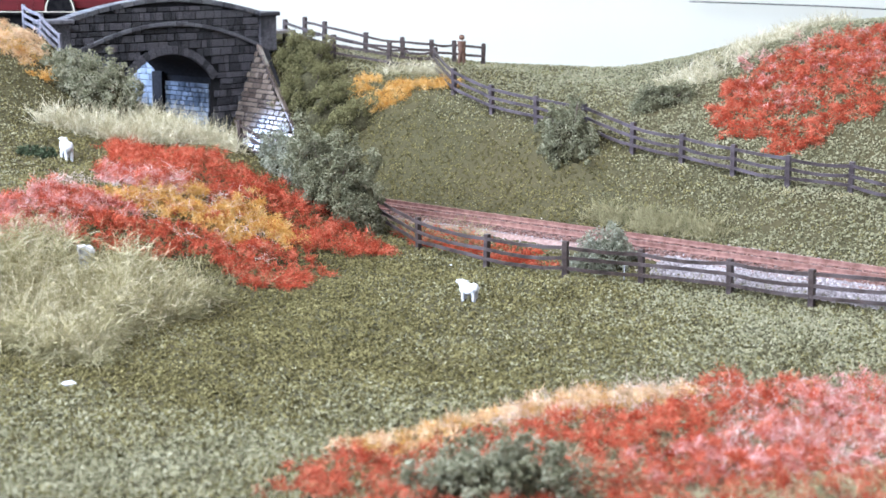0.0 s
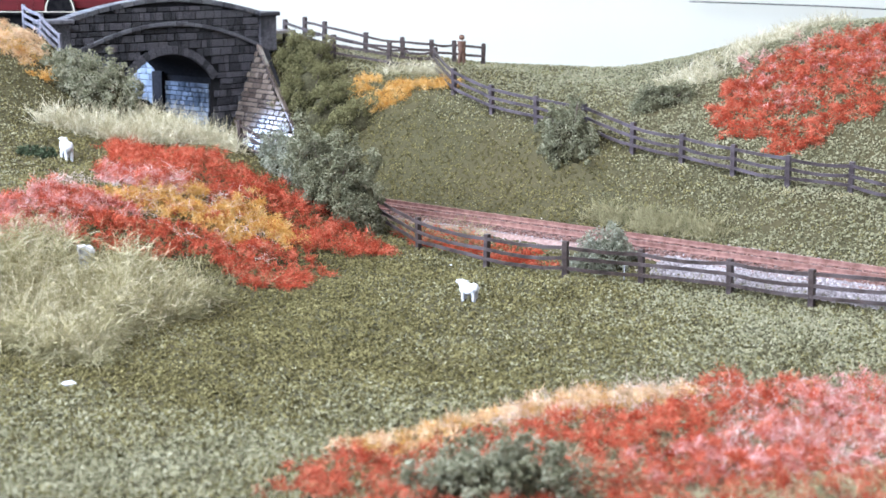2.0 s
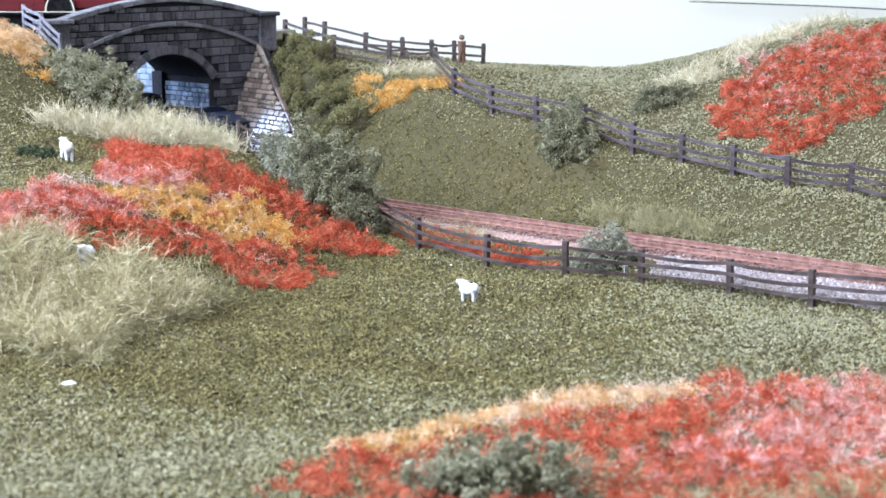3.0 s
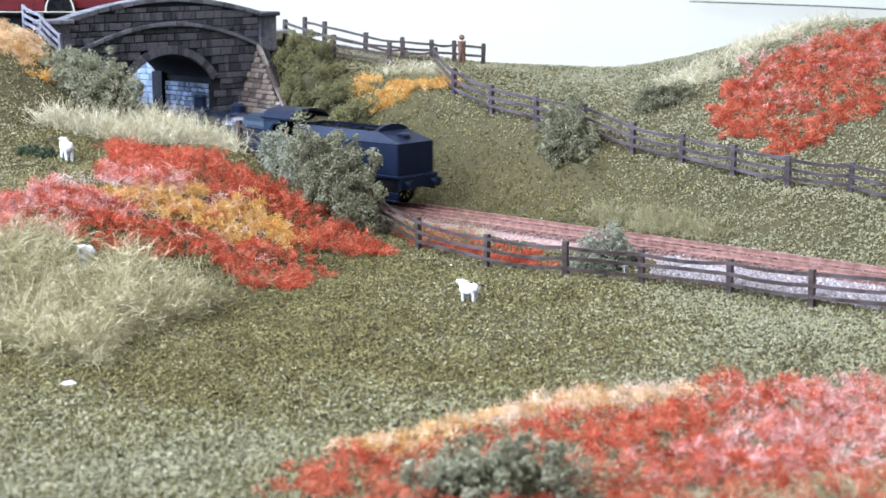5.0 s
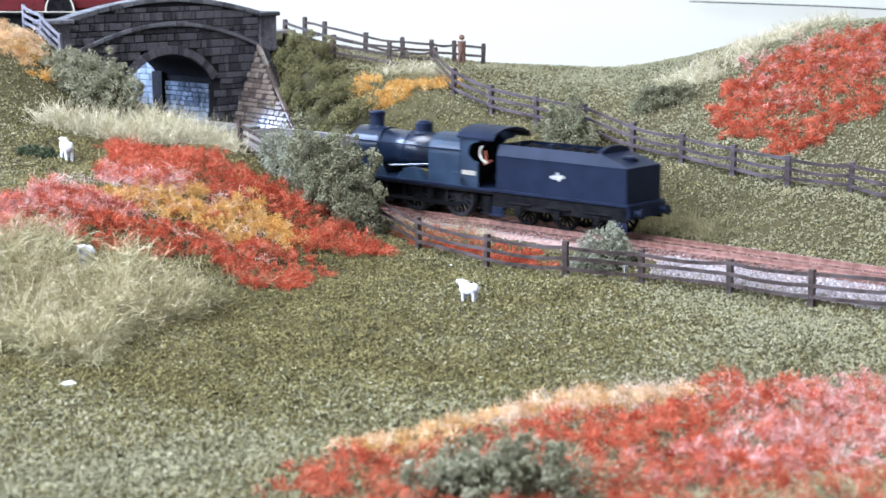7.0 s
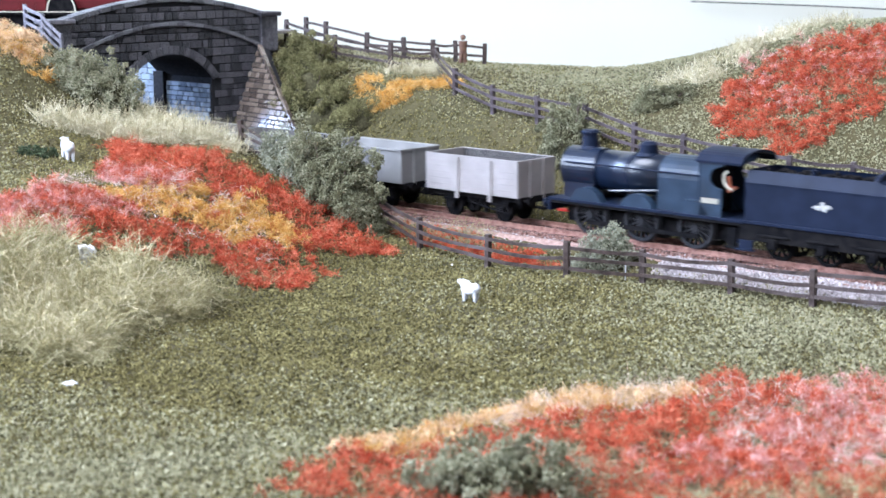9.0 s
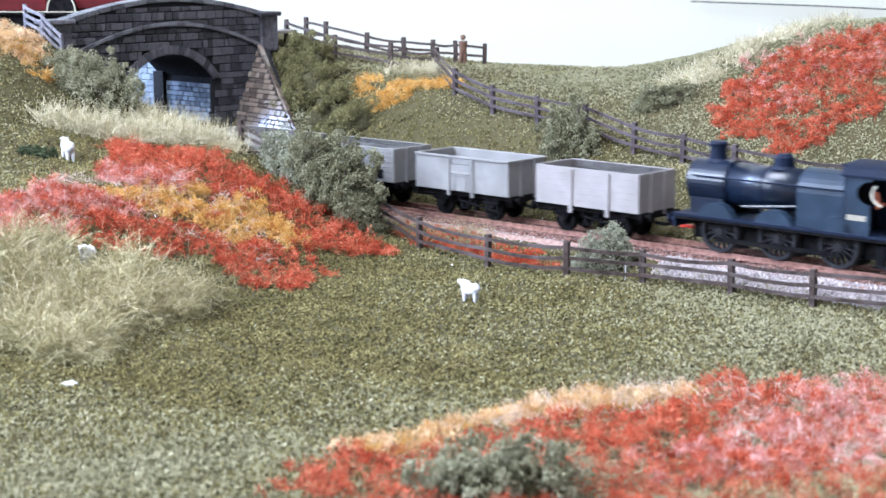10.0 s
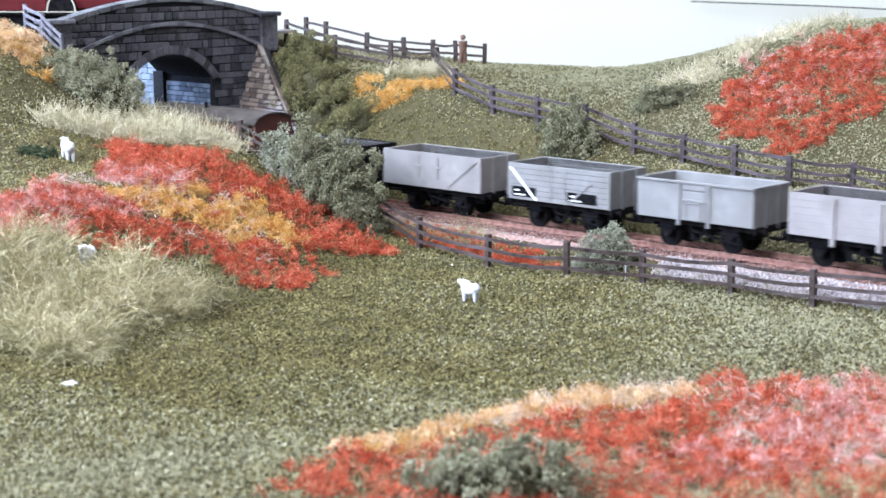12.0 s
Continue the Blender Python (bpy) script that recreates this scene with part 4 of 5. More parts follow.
def underframe(ob, L, base=36.0):
    for y in (-11.5, 11.5):
        solid("solebar", ob, M_UNDER, "", (-L / 2, L / 2, y - 0.9, y + 0.9, 11.6, 14.6))
    solid("floor_frame", ob, M_UNDER, "", (-L / 2, L / 2, -10.5, 10.5, 12.8, 14.4))
    for x in (-L / 2, L / 2):
        solid("headstock", ob, M_UNDER, "", (x - 0.8, x + 0.8, -14.5, 14.5, 11.2, 14.8))
        sg = 1 if x > 0 else -1
        for y in (-11, 11):
            bm = bmesh.new()
            rod(bm, (x, y, 13), (x + sg * 4.2, y, 13), 0.9, 0.8)
            rod(bm, (x + sg * 4.2, y, 13), (x + sg * 5.2, y, 13), 2.2, 2.2, 14)
            part("buffer", bm, M_UNDER, ob)
        bm = bmesh.new()
        bar(bm, (x, 0, 8.5), (x + sg * 7.5, 0, 8.5), 3.0, 1.2)
        bar(bm, (x + sg * 7.0, -4, 8.5), (x + sg * 7.0, 4, 8.5), 1.0, 1.2)
        part("coupling", bm, M_REDPAINT if L > 200 else M_UNDER, ob)
    for x in (-base / 2, base / 2):
        wheelset(ob, x, 6.2, 0)
        for y in (-11.8, 11.8):
            bm = bmesh.new()
            extrude(bm, [(x - 4.2, 11.8), (x - 1.6, 4.8), (x + 1.6, 4.8), (x + 4.2, 11.8)], y - 0.5, y + 0.5)
            box(bm, x - 1.5, x + 1.5, y - 1.2, y + 1.2, 4.6, 7.8, 0.3)
            box(bm, x - 5.5, x + 5.5, y - 0.9, y + 0.9, 9.0, 10.2, 0.2)
            part("axle_guard", bm, M_UNDER, ob)
    # Added black block that stands in for the shade under the floor.
    solid("underfloor_shade_block", ob, M_UNDER, "", (-L / 2 + 5, L / 2 - 5, -6.4, 6.4, 7.4, 12.6))
    bm = bmesh.new()
    bar(bm, (-2, -13.4, 9.5), (26, -13.4, 5.2), 0.7, 0.9)
    bar(bm, (24, -13.4, 11.5), (24, -13.4, 4.0), 0.6, 1.2)
    part("brake_lever", bm, M_UNDER, ob)
    bm = bmesh.new()
    for dx in (-4.5, 4.5):
        bar(bm, (dx, -12, 11.5), (dx * 0.2, -12, 5), 0.8, 1.2)
        box(bm, -6.2 if dx < 0 else 3.6, -3.6 if dx < 0 else 6.2, -9.6, -7.2, 4.0, 9.0, 0.3)
    part("brake_gear", bm, M_UNDER, ob)


def open_body(ob, L, W, zb, zt, mat, planks=0, wall=1.2, joint=0.02):
    """Four sides and a floor; planked sides are built board by board."""
    L2, W2 = L / 2, W / 2
    solid("floor", ob, M_INSIDE_SHADE, "", (-L2 + 0.2, L2 - 0.2, -W2 + 0.2, W2 - 0.2, zb, zb + 1.2))
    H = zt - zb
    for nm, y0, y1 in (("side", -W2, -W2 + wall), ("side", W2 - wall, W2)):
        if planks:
            base = solid(nm, ob, M_INSIDE_SHADE, "", (-L2 + 0.3, L2 - 0.3, y0 + 0.35, y1, zb + 0.3, zt - 0.3)) if y0 < 0 else solid(nm, ob, M_INSIDE_SHADE, "", (-L2 + 0.3, L2 - 0.3, y0, y1 - 0.35, zb + 0.3, zt - 0.3))
            for i in range(planks):
                a, b = zb + H * i / planks, zb + H * (i + 1) / planks
                solid("plank", base, mat, "", (-L2, L2, y0, y1, a + joint, b - joint), bevel=0.05 + joint)
        else:
            solid(nm, ob, mat, "", (-L2, L2, y0, y1, zb, zt))
    for x0, x1 in ((-L2, -L2 + wall), (L2 - wall, L2)):
        out = (x0 - 0.15, x1, -W2 + 0.1, W2 - 0.1, zb, zt) if x0 < 0 else (x0, x1 + 0.15, -W2 + 0.1, W2 - 0.1, zb, zt)
        end = solid("end", ob, mat, "", out)
        for y in (-W2 * 0.35, W2 * 0.35):
            xx = x0 - 1.1 if x0 < 0 else x1 + 0.1
            solid("end_stanchion", end, mat, "", (xx, xx + 1.0, y - 0.8, y + 0.8, zb - 2, zt - 0.6))
    return H


def steel_wagon(m, mat, label):
    ob = thing("mineral_wagon", m, label, "wagon", "goods wagons of the train")
    L, W, zb, zt = 67.0, 32.0, 14.6, 33.8
    open_body(ob, L, W, zb, zt, mat)
    bm = bmesh.new()
    for y in (-W / 2 - 0.4, W / 2 + 0.4):
        box(bm, -L / 2 - 0.4, L / 2 + 0.4, y - 0.5, y + 0.5, zt - 0.9, zt + 0.3, 0.15)
    for x in (-L / 2 - 0.2, L / 2 + 0.2):
        box(bm, x - 0.5, x + 0.5, -W / 2 - 0.4, W / 2 + 0.4, zt - 0.9, zt + 0.3, 0.15)
    part("top_rim", bm, mat, ob)
    for x in (-8.5, 8.5):
        solid("side_rib", ob, mat, "", (x - 0.9, x + 0.9, -W / 2 - 1.0, -W / 2, zb - 2.5, zt - 0.4))
    door = solid("side_door", ob, mat, "", (-6.8, 6.8, -W / 2 - 0.55, -W / 2, zb + 0.4, zb + 14.5))
    solid("door_bar", door, mat, "", (-6.9, 6.9, -W / 2 - 1.1, -W / 2 - 0.5, zb + 9.6, zb + 10.8))
    solid("door_frame", door, mat, "", (-4.8, -3.8, -W / 2 - 1.0, -W / 2 - 0.5, zb + 0.5, zb + 9.5), (3.8, 4.8, -W / 2 - 1.0, -W / 2 - 0.5, zb + 0.5, zb + 9.5), (-4.8, 4.8, -W / 2 - 1.0, -W / 2 - 0.5, zb + 8.4, zb + 9.2))
    solid("top_door", ob, mat, "", (-6.8, 6.8, -W / 2 - 0.5, -W / 2, zb + 15.2, zt - 1.2))
    underframe(ob, L)
    return ob


def plank_wagon(m, mat, label, L=67.0, zt=34.2, planks=7, style=0):
    ob = thing("plank_wagon", m, label, "wagon", "goods wagons of the train")
    W, zb = 32.0, 14.6
    open_body(ob, L, W, zb, zt, mat, planks, joint=0.11 if style == 1 else 0.02)
    y = -W / 2
    if style == 0:
        for x in (-9.5, 14.0):
            solid("side_knee", ob, mat, "", (x - 1.1, x + 1.1, y - 1.0, y, zb - 3.5, zt - 1.0))
    elif style == 1:
        bm = bmesh.new()
        bar(bm, (-L / 2 + 2, y - 0.3, zt - 2.5), (-14, y - 0.3, zb + 0.5), 0.5, 1.0)
        part("white_stripe", bm, M_WHITE, ob, "white painted diagonal stripe")
        bm = bmesh.new()
        bar(bm, (7, y - 0.3, zb + 0.5), (22, y - 0.3, zb + 13), 0.5, 0.9)
        part("diagonal_strap", bm, mat, ob)
        for x0, x1 in ((-L / 2 + 3, -L / 2 + 19), (6.5, 25.5)):
            pan = solid("number_panel", ob, M_UNDER, "black lettering panel", (x0, x1, y - 0.12, y + 0.2, zb + 1.6, zb + 7.0), bevel=0)
            solid("lettering_bar", pan, M_WHITE, "", (x0 + 1.5, x0 + 9, y - 0.2, y - 0.1, zb + 2.4, zb + 3.1), (x0 + 2, x0 + 5, y - 0.2, y - 0.1, zb + 4.6, zb + 5.4), bevel=0)
        for x in (-4.5, 4.5):
            solid("door_strap", ob, mat, "", (x - 0.5, x + 0.5, y - 0.4, y, zb, zt - 0.5))
    else:
        bm = bmesh.new()
        bar(bm, (12, y - 0.3, zb + 1), (L / 2 - 3, y - 0.3, zt - 2), 0.5, 1.0)
        part("diagonal_strap", bm, mat, ob)
        for x in (-9, 5):
            solid("door_strap", ob, mat, "", (x - 0.6, x + 0.6, y - 0.45, y, zb + 5, zt - 1.5))
            solid("door_hinge", ob, mat, "", (x - 2.6, x + 2.6, y - 0.6, y - 0.2, zb + 11, zb + 12.2))
    underframe(ob, L)
    return ob


def brake_van(m):
    ob = thing("brake_van", m, "bauxite brown goods brake van with a grey curved roof", "van")
    L, W, zb, zt = 102.0, 31.0, 14.6, 40.0
    body = solid("cabin", ob, M_BROWN, "", (-L / 2 + 12, L / 2 - 16, -W / 2, W / 2, zb, zt))
    for x0 in (-L / 2, L / 2 - 1.2):
        bm = bmesh.new()
        rim = [(-W / 2 + W * i / 12, zt + 5.0 * max(0.0, 1 - (2 * i / 12 - 1) ** 2) ** 0.6) for i in range(13)]
        out = [(-W / 2, zb), (W / 2, zb)] + rim[::-1]
        a = [bm.verts.new((x0 * MM, y * MM, z * MM)) for y, z in out]
        b = [bm.verts.new(((x0 + 1.2) * MM, y * MM, z * MM)) for y, z in out]
        bm.faces.new(a), bm.faces.new(b[::-1])
        for i in range(len(a)):
            j = (i + 1) % len(a)
            bm.faces.new((a[j], a[i], b[i], b[j]))
        part("end_wall", bm, M_BROWN, ob)
    for y in (-W / 2, W / 2 - 1):
        solid("veranda_side", ob, M_BROWN, "", (-L / 2, L / 2, y, y + 1, zb, zb + 14))
        for x in (-L / 2 + 1.3, L / 2 - 2.7):
            solid("veranda_post", ob, M_BROWN, "", (x, x + 1.4, y, y + 1, zb + 14, zt + 0.5))
    for i in range(9):
        x = -L / 2 + 14 + i * 7.6
        solid("batten", body, M_BROWN, "", (x, x + 0.5, -W / 2 - 0.4, -W / 2, zb, zt))
    bm = bmesh.new()
    n = 12
    ya = [-W / 2 - 1.4 + (W + 2.8) * i / n for i in range(n + 1)]
    up = [(y, zt + 6.2 * (1 - (y / (W / 2 + 1.4)) ** 2) ** 0.6 if abs(y) < W / 2 + 1.39 else zt) for y in ya]
    a = [bm.verts.new(((-L / 2 - 1) * MM, y * MM, z * MM)) for y, z in up]
    b = [bm.verts.new(((L / 2 + 1) * MM, y * MM, z * MM)) for y, z in up]
    a2 = [bm.verts.new(((-L / 2 - 1) * MM, y * MM, (z - 1.0) * MM)) for y, z in up]
    b2 = [bm.verts.new(((L / 2 + 1) * MM, y * MM, (z - 1.0) * MM)) for y, z in up]
    for i in range(n):
        bm.faces.new((a[i], a[i + 1], b[i + 1], b[i]))
        bm.faces.new((a2[i + 1], a2[i], b2[i], b2[i + 1]))
        bm.faces.new((a[i + 1], a[i], a2[i], a2[i + 1]))
        bm.faces.new((b[i], b[i + 1], b2[i + 1], b2[i]))
    for i in (0, n):
        bm.faces.new((a[i], b[i], b2[i], a2[i]))
    part("roof", bm, M_ROOF, ob, "grey-brown curved roof")
    bm = bmesh.new()
    rod(bm, (-6, -6, zt + 4), (-6, -6, zt + 9), 1.2)
    part("stove_pipe", bm, M_UNDER, ob)
    underframe(ob, L, 60)
    return ob


def locomotive(m):
    """A six-wheeled goods engine, running tender first. Its chimney end is at -x."""
    ob = thing("steam_locomotive", m, "matt black six-coupled steam goods locomotive with spoked wheels", "locomotive")
    solid("footplate", ob, M_BLACK, "", (-65, 52, -16, 16, 16.6, 18.0))
    for y in (-15.6, 14.4):
        solid("valance", ob, M_UNDER, "", (-65, 52, y, y + 1.2, 15.2, 16.6))
    for y in (-6.5, 5.3):
        solid("main_frame", ob, M_UNDER, "", (-60, 52, y, y + 1.2, 5.5, 16.6))
    solid("buffer_beam", ob, M_BLACK, "", (-66.6, -65, -15.6, 15.6, 11, 18))
    for y in (-11, 11):
        bm = bmesh.new()
        rod(bm, (-66.6, y, 14), (-70.5, y, 14), 1.6, 1.2)
        rod(bm, (-70.5, y, 14), (-71.5, y, 14), 2.7, 2.7, 16)
        part("buffer", bm, M_BLACK, ob)
    bm = bmesh.new()
    bar(bm, (-63, 0, 9), (-71, 0, 9), 3, 1.2)
    part("coupling", bm, M_REDPAINT, ob, "red-painted coupling hook")
    cz = 33.0
    bm = bmesh.new()
    rod(bm, (-41, 0, cz), (0, 0, cz), 10.4, None, 40)
    boiler = part("boiler", bm, M_GLOSS, ob, "", True)
    bm = bmesh.new()
    for x in (-41, -21, -1):
        rod(bm, (x, 0, cz), (x + 1.0, 0, cz), 10.7, None, 40)
    part("boiler_band", bm, M_BLACK, boiler)
    bm = bmesh.new()
    rod(bm, (-62, 0, cz), (-41, 0, cz), 11.2, None, 40)
    rod(bm, (-63.2, 0, cz), (-62, 0, cz), 9.6, 10.6, 40)
    box(bm, -61, -42, -9, 9, 17.5, 26)
    smoke = part("smokebox", bm, M_GLOSS, ob)
    bm = bmesh.new()
    rod(bm, (-64.6, 0, cz), (-63.2, 0, cz), 7.2, 8.6, 32)
    rod(bm, (-66, 0, cz), (-64.6, 0, cz), 0.9)
    part("smokebox_door", bm, M_BLACK, smoke)
    bm = bmesh.new()
    for z0, z1, r0, r1 in ((43.0, 44.6, 6.0, 4.6), (44.6, 51.0, 4.4, 4.1), (51.0, 52.0, 4.9, 5.0), (52.0, 53.0, 4.6, 4.0)):
        rod(bm, (-51, 0, z0), (-51, 0, z1), r0, r1, 24)
    part("chimney", bm, M_BLACK, ob)
    bm = bmesh.new()
    rod(bm, (-14, 0, 42.5), (-14, 0, 44), 6.2, 5.2, 24)
    rod(bm, (-14, 0, 44), (-14, 0, 48.2), 5.0, 4.9, 24)
    rod(bm, (-14, 0, 48.2), (-14, 0, 49.8), 4.9, 2.8, 24)
    part("dome", bm, M_BLACK, ob, "", False)
    bm = bmesh.new()
    out = [(-11.8, 18), (11.8, 18), (11.8, 34)] + [(11.8 * math.cos(a), 34 + 10.8 * math.sin(a)) for a in [math.pi * k / 14 for k in range(1, 14)]] + [(-11.8, 34)]
    a = [bm.verts.new((0, y * MM, z * MM)) for y, z in out]
    b = [bm.verts.new((27 * MM, y * MM, z * MM)) for y, z in out]
    bm.faces.new(a), bm.faces.new(b[::-1])
    for i in range(len(a)):
        j = (i + 1) % len(a)
        bm.faces.new((a[j], a[i], b[i], b[j]))
    part("firebox", bm, M_PAINTED_SHEEN, ob)
    bm = bmesh.new()
    for y in (-2, 2):
        rod(bm, (19, y, 44), (19, y, 48), 1.2, 1.0)
    part("safety_valves", bm, M_BLACK, ob)
    # cab: front sheet, two sides with cut-outs, roof
    solid("cab_front", ob, M_BLACK, "", (26, 27.2, -15, 15, 18, 46))
    side = [(27, 18), (39.5, 18), (39.5, 31.8)] + [(39.5 - 7.0 * math.sin(math.pi * k / 12), 37.2 - 5.4 * math.cos(math.pi * k / 12)) for k in range(1, 12)] + [(39.5, 42.6), (42, 46), (27, 46)]
    for y in (-15.2, 14.2):
        bm = bmesh.new()
        extrude(bm, side, y, y + 1.0)
        cs = part("cab_side", bm, M_PAINTED_SHEEN, ob)
        if y < 0:
            solid("number_panel", cs, M_NUMBER, "cream number panel", (28.2, 37.8, y - 0.16, y, 24.4, 26.9), bevel=0)
            bm = bmesh.new()
            for k in range(1, 9):
                a0, a1 = math.pi * k / 12, math.pi * (k + 1) / 12
                bar(bm, (46.6 - 7.0 * math.sin(a0), y + 1.4, 37.0 - 5.4 * math.cos(a0)), (46.6 - 7.0 * math.sin(a1), y + 1.4, 37.0 - 5.4 * math.cos(a1)), 0.7, 0.9)
            part("cutout_beading", bm, M_CREAM, cs, "pale beading round the cab opening")
    bm = bmesh.new()
    n = 12
    up = [(-16.2 + 32.4 * i / n, 46 + 4.6 * (1 - ((-16.2 + 32.4 * i / n) / 16.2) ** 2) ** 0.7 if 0 < i < n else 45.2) for i in range(n + 1)]
    rows = [[bm.verts.new((x * MM, y * MM, (z - dz) * MM)) for y, z in up] for x, dz in ((25, 0), (51, 0), (51, 1.1), (25, 1.1))]
    for k in range(4):
        r0, r1 = rows[k], rows[(k + 1) % 4]
        for i in range(n):
            bm.faces.new((r0[i], r0[i + 1], r1[i + 1], r1[i]))
    for i in (0, n):
        bm.faces.new([r[i] for r in rows])
    part("cab_roof", bm, M_BLACK, ob)
    solid("backhead", ob, M_UNDER, "", (27.2, 30, -9, 9, 18, 40))
    bm = bmesh.new()
    bar(bm, (42, -11, 31), (39.5, -9, 37.5), 1.2, 1.2)
    bar(bm, (41, -12, 30.5), (43.5, -8, 32.5), 1.1, 1.1)
    part("regulator_handles", bm, M_ORANGEPAINT, ob, "orange-painted cab controls")
    # splashers over the coupled wheels
    for x in (-42.5, -10.5, 22.0):
        for y in (-15.2, 10.4):
            bm = bmesh.new()
            out = [(x - 10.4, 17.8)] + [(x + 10.8 * math.cos(a), 13.5 + 11.4 * math.sin(a)) for a in [math.pi * (1 - k / 12) for k in range(2, 11)]] + [(x + 10.4, 17.8)]
            extrude(bm, out, y, y + 4.8)
            part("splasher", bm, M_PAINTED_SHEEN, ob)
    for x in (-42.5, -10.5, 22.0):
        wheelset(ob, x, 10.4, 16, 9.4, M_WHEEL)
    bm = bmesh.new()
    bar(bm, (-44, -11.4, 6.5), (24, -11.4, 6.5), 1.0, 2.2)
    part("coupling_rod", bm, M_UNDER, ob)
    bm = bmesh.new()
    rod(bm, (-58, -12.6, 37.0), (26, -13.2, 37.0), 0.4)
    part("handrail", bm, M_BLACK, ob)
    bm = bmesh.new()
    rod(bm, (-30, -11.4, 24), (0, -11.4, 27), 0.6)
    part("reversing_rod", bm, M_STEEL, ob)
    for y in (-14.5, 13.3):
        solid("cab_step", ob, M_UNDER, "", (43, 48, y, y + 1.2, 4.5, 13.8), (42, 49, y - 1.8, y + 1.2, 4.0, 4.8))
    return ob


def tender(m):
    ob = thing("locomotive_tender", m, "matt black six-wheeled tender carrying coal, with a small pale badge", "tender")
    L2 = 44.5
    solid("tender_frame", ob, M_UNDER, "", (-L2, L2, -15.6, -14.2, 9.0, 18), (-L2, L2, 14.2, 15.6, 9.0, 18))
    solid("running_plate", ob, M_BLACK, "", (-L2 - 0.5, L2 + 0.5, -16.4, 16.4, 17.0, 18.4))
    solid("buffer_beam", ob, M_BLACK, "", (L2 - 1, L2 + 1.4, -15.6, 15.6, 11, 18))
    bm = bmesh.new()
    zt = 36.5
    out = [(-15.0, 18.4), (15.0, 18.4), (15.0, zt), (12.4, zt + 6.0), (-12.4, zt + 6.0), (-15.0, zt)]
    a = [bm.verts.new((-(L2 - 2) * MM, y * MM, z * MM)) for y, z in out]
    b = [bm.verts.new(((L2 - 1.4) * MM, y * MM, (z if z < zt + 1 else zt + 0.2) * MM)) for y, z in out]
    mid = [bm.verts.new((25 * MM, y * MM, z * MM)) for y, z in out]
    for p, q in ((a, mid), (mid, b)):
        for i in range(6):
            j = (i + 1) % 6
            if i == 3:
                continue
            bm.faces.new((p[j], p[i], q[i], q[j]))
    bm.faces.new(a), bm.faces.new(b[::-1])
    bm.faces.new((mid[3], mid[4], b[4], b[3]))
    bm.verts.ensure_lookup_table()
    body = part("tank", bm, M_BLACK, ob)
    bm = bmesh.new()
    verts = []
    rng = random.Random(4)
    for i in range(160):
        x, y = rng.uniform(-38, 22), rng.uniform(-11, 11)
        z = zt + 1 + 3.5 * (1 - (y / 13) ** 2) + rng.uniform(-0.6, 1.0)
        r = rng.uniform(1.0, 2.0)
        bmesh.ops.create_icosphere(bm, subdivisions=1, radius=r * MM, matrix=Matrix.Translation(Vector((x, y, z)) * MM) @ Matrix.Diagonal((1, rng.uniform(0.6, 1.1), rng.uniform(0.6, 1), 1)))
    part("coal_load", bm, M_UNDER, ob, "heap of black coal lumps")
    bm = bmesh.new()
    out = [(-12.4, zt + 5.6)] + [(12.4 * math.cos(t), zt + 5.6 + 4.0 * math.sin(t)) for t in [math.pi * (1 - k / 10) for k in range(1, 10)]] + [(12.4, zt + 5.6)]
    a = [bm.verts.new((23 * MM, y * MM, z * MM)) for y, z in out]
    b = [bm.verts.new((25.2 * MM, y * MM, z * MM)) for y, z in out]
    bm.faces.new(a), bm.faces.new(b[::-1])
    for i in range(len(a)):
        j = (i + 1) % len(a)
        bm.faces.new((a[j], a[i], b[i], b[j]))
    part("coal_plate", bm, M_BLACK, ob)
    bm = bmesh.new()
    rod(bm, (34, 0, zt), (34, 0, zt + 4), 4.2, 3.9, 20)
    rod(bm, (34, 0, zt + 4), (34, 0, zt + 4.8), 4.6, 3.0, 20)
    part("water_filler", bm, M_BLACK, ob)
    bm = bmesh.new()
    rod(bm, (-8, -11, zt + 5), (-8, -11, zt + 8.5), 1.3)
    part("tank_vent", bm, M_BLACK, ob)
    bm = bmesh.new()
    out = [(-5.2, -0.4), (-3.2, 0.9), (-1.6, 0.6), (-0.8, 2.4), (0.6, 2.8), (1.2, 1.2), (3.4, 1.4), (5.2, 0.2), (2.4, -0.8), (1.4, -2.2), (-0.4, -1.2), (-2.6, -1.4)]
    extrude(bm, [(x - 1, z + 28.5) for x, z in out], -15.25, -15.0)
    part("badge", bm, M_BADGE, body, "small pale badge shape")
    bm = bmesh.new()
    box(bm, -L2 + 2, L2 - 2, -15.3, -15.0, zt - 0.5, zt + 0.2)
    part("side_beading", bm, M_BLACK, body)
    for x in (-26, 0, 26):
        wheelset(ob, x, 8.2, 12)
        for y in (-16, 16):
            bm = bmesh.new()
            box(bm, x - 2.2, x + 2.2, y - 0.9, y + 0.9, 6.0, 11.0, 0.4)
            box(bm, x - 8, x + 8, y - 0.7, y + 0.7, 11.4, 12.6, 0.3)
            part("axlebox", bm, M_UNDER, ob)
    for y in (-11, 11):
        bm = bmesh.new()
        rod(bm, (L2 + 1, y, 14), (L2 + 5.4, y, 14), 1.6, 1.2)
        rod(bm, (L2 + 5.4, y, 14), (L2 + 6.4, y, 14), 2.7, 2.7, 16)
        part("buffer", bm, M_BLACK, ob)
    for x in (-L2 + 4, L2 - 4):
        solid("tender_step", ob, M_BLACK, "", (x - 4, x + 4, -16.4, -15.4, 4.5, 9.0), (x - 5, x + 5, -18.0, -15.4, 4.0, 4.8))
    return ob


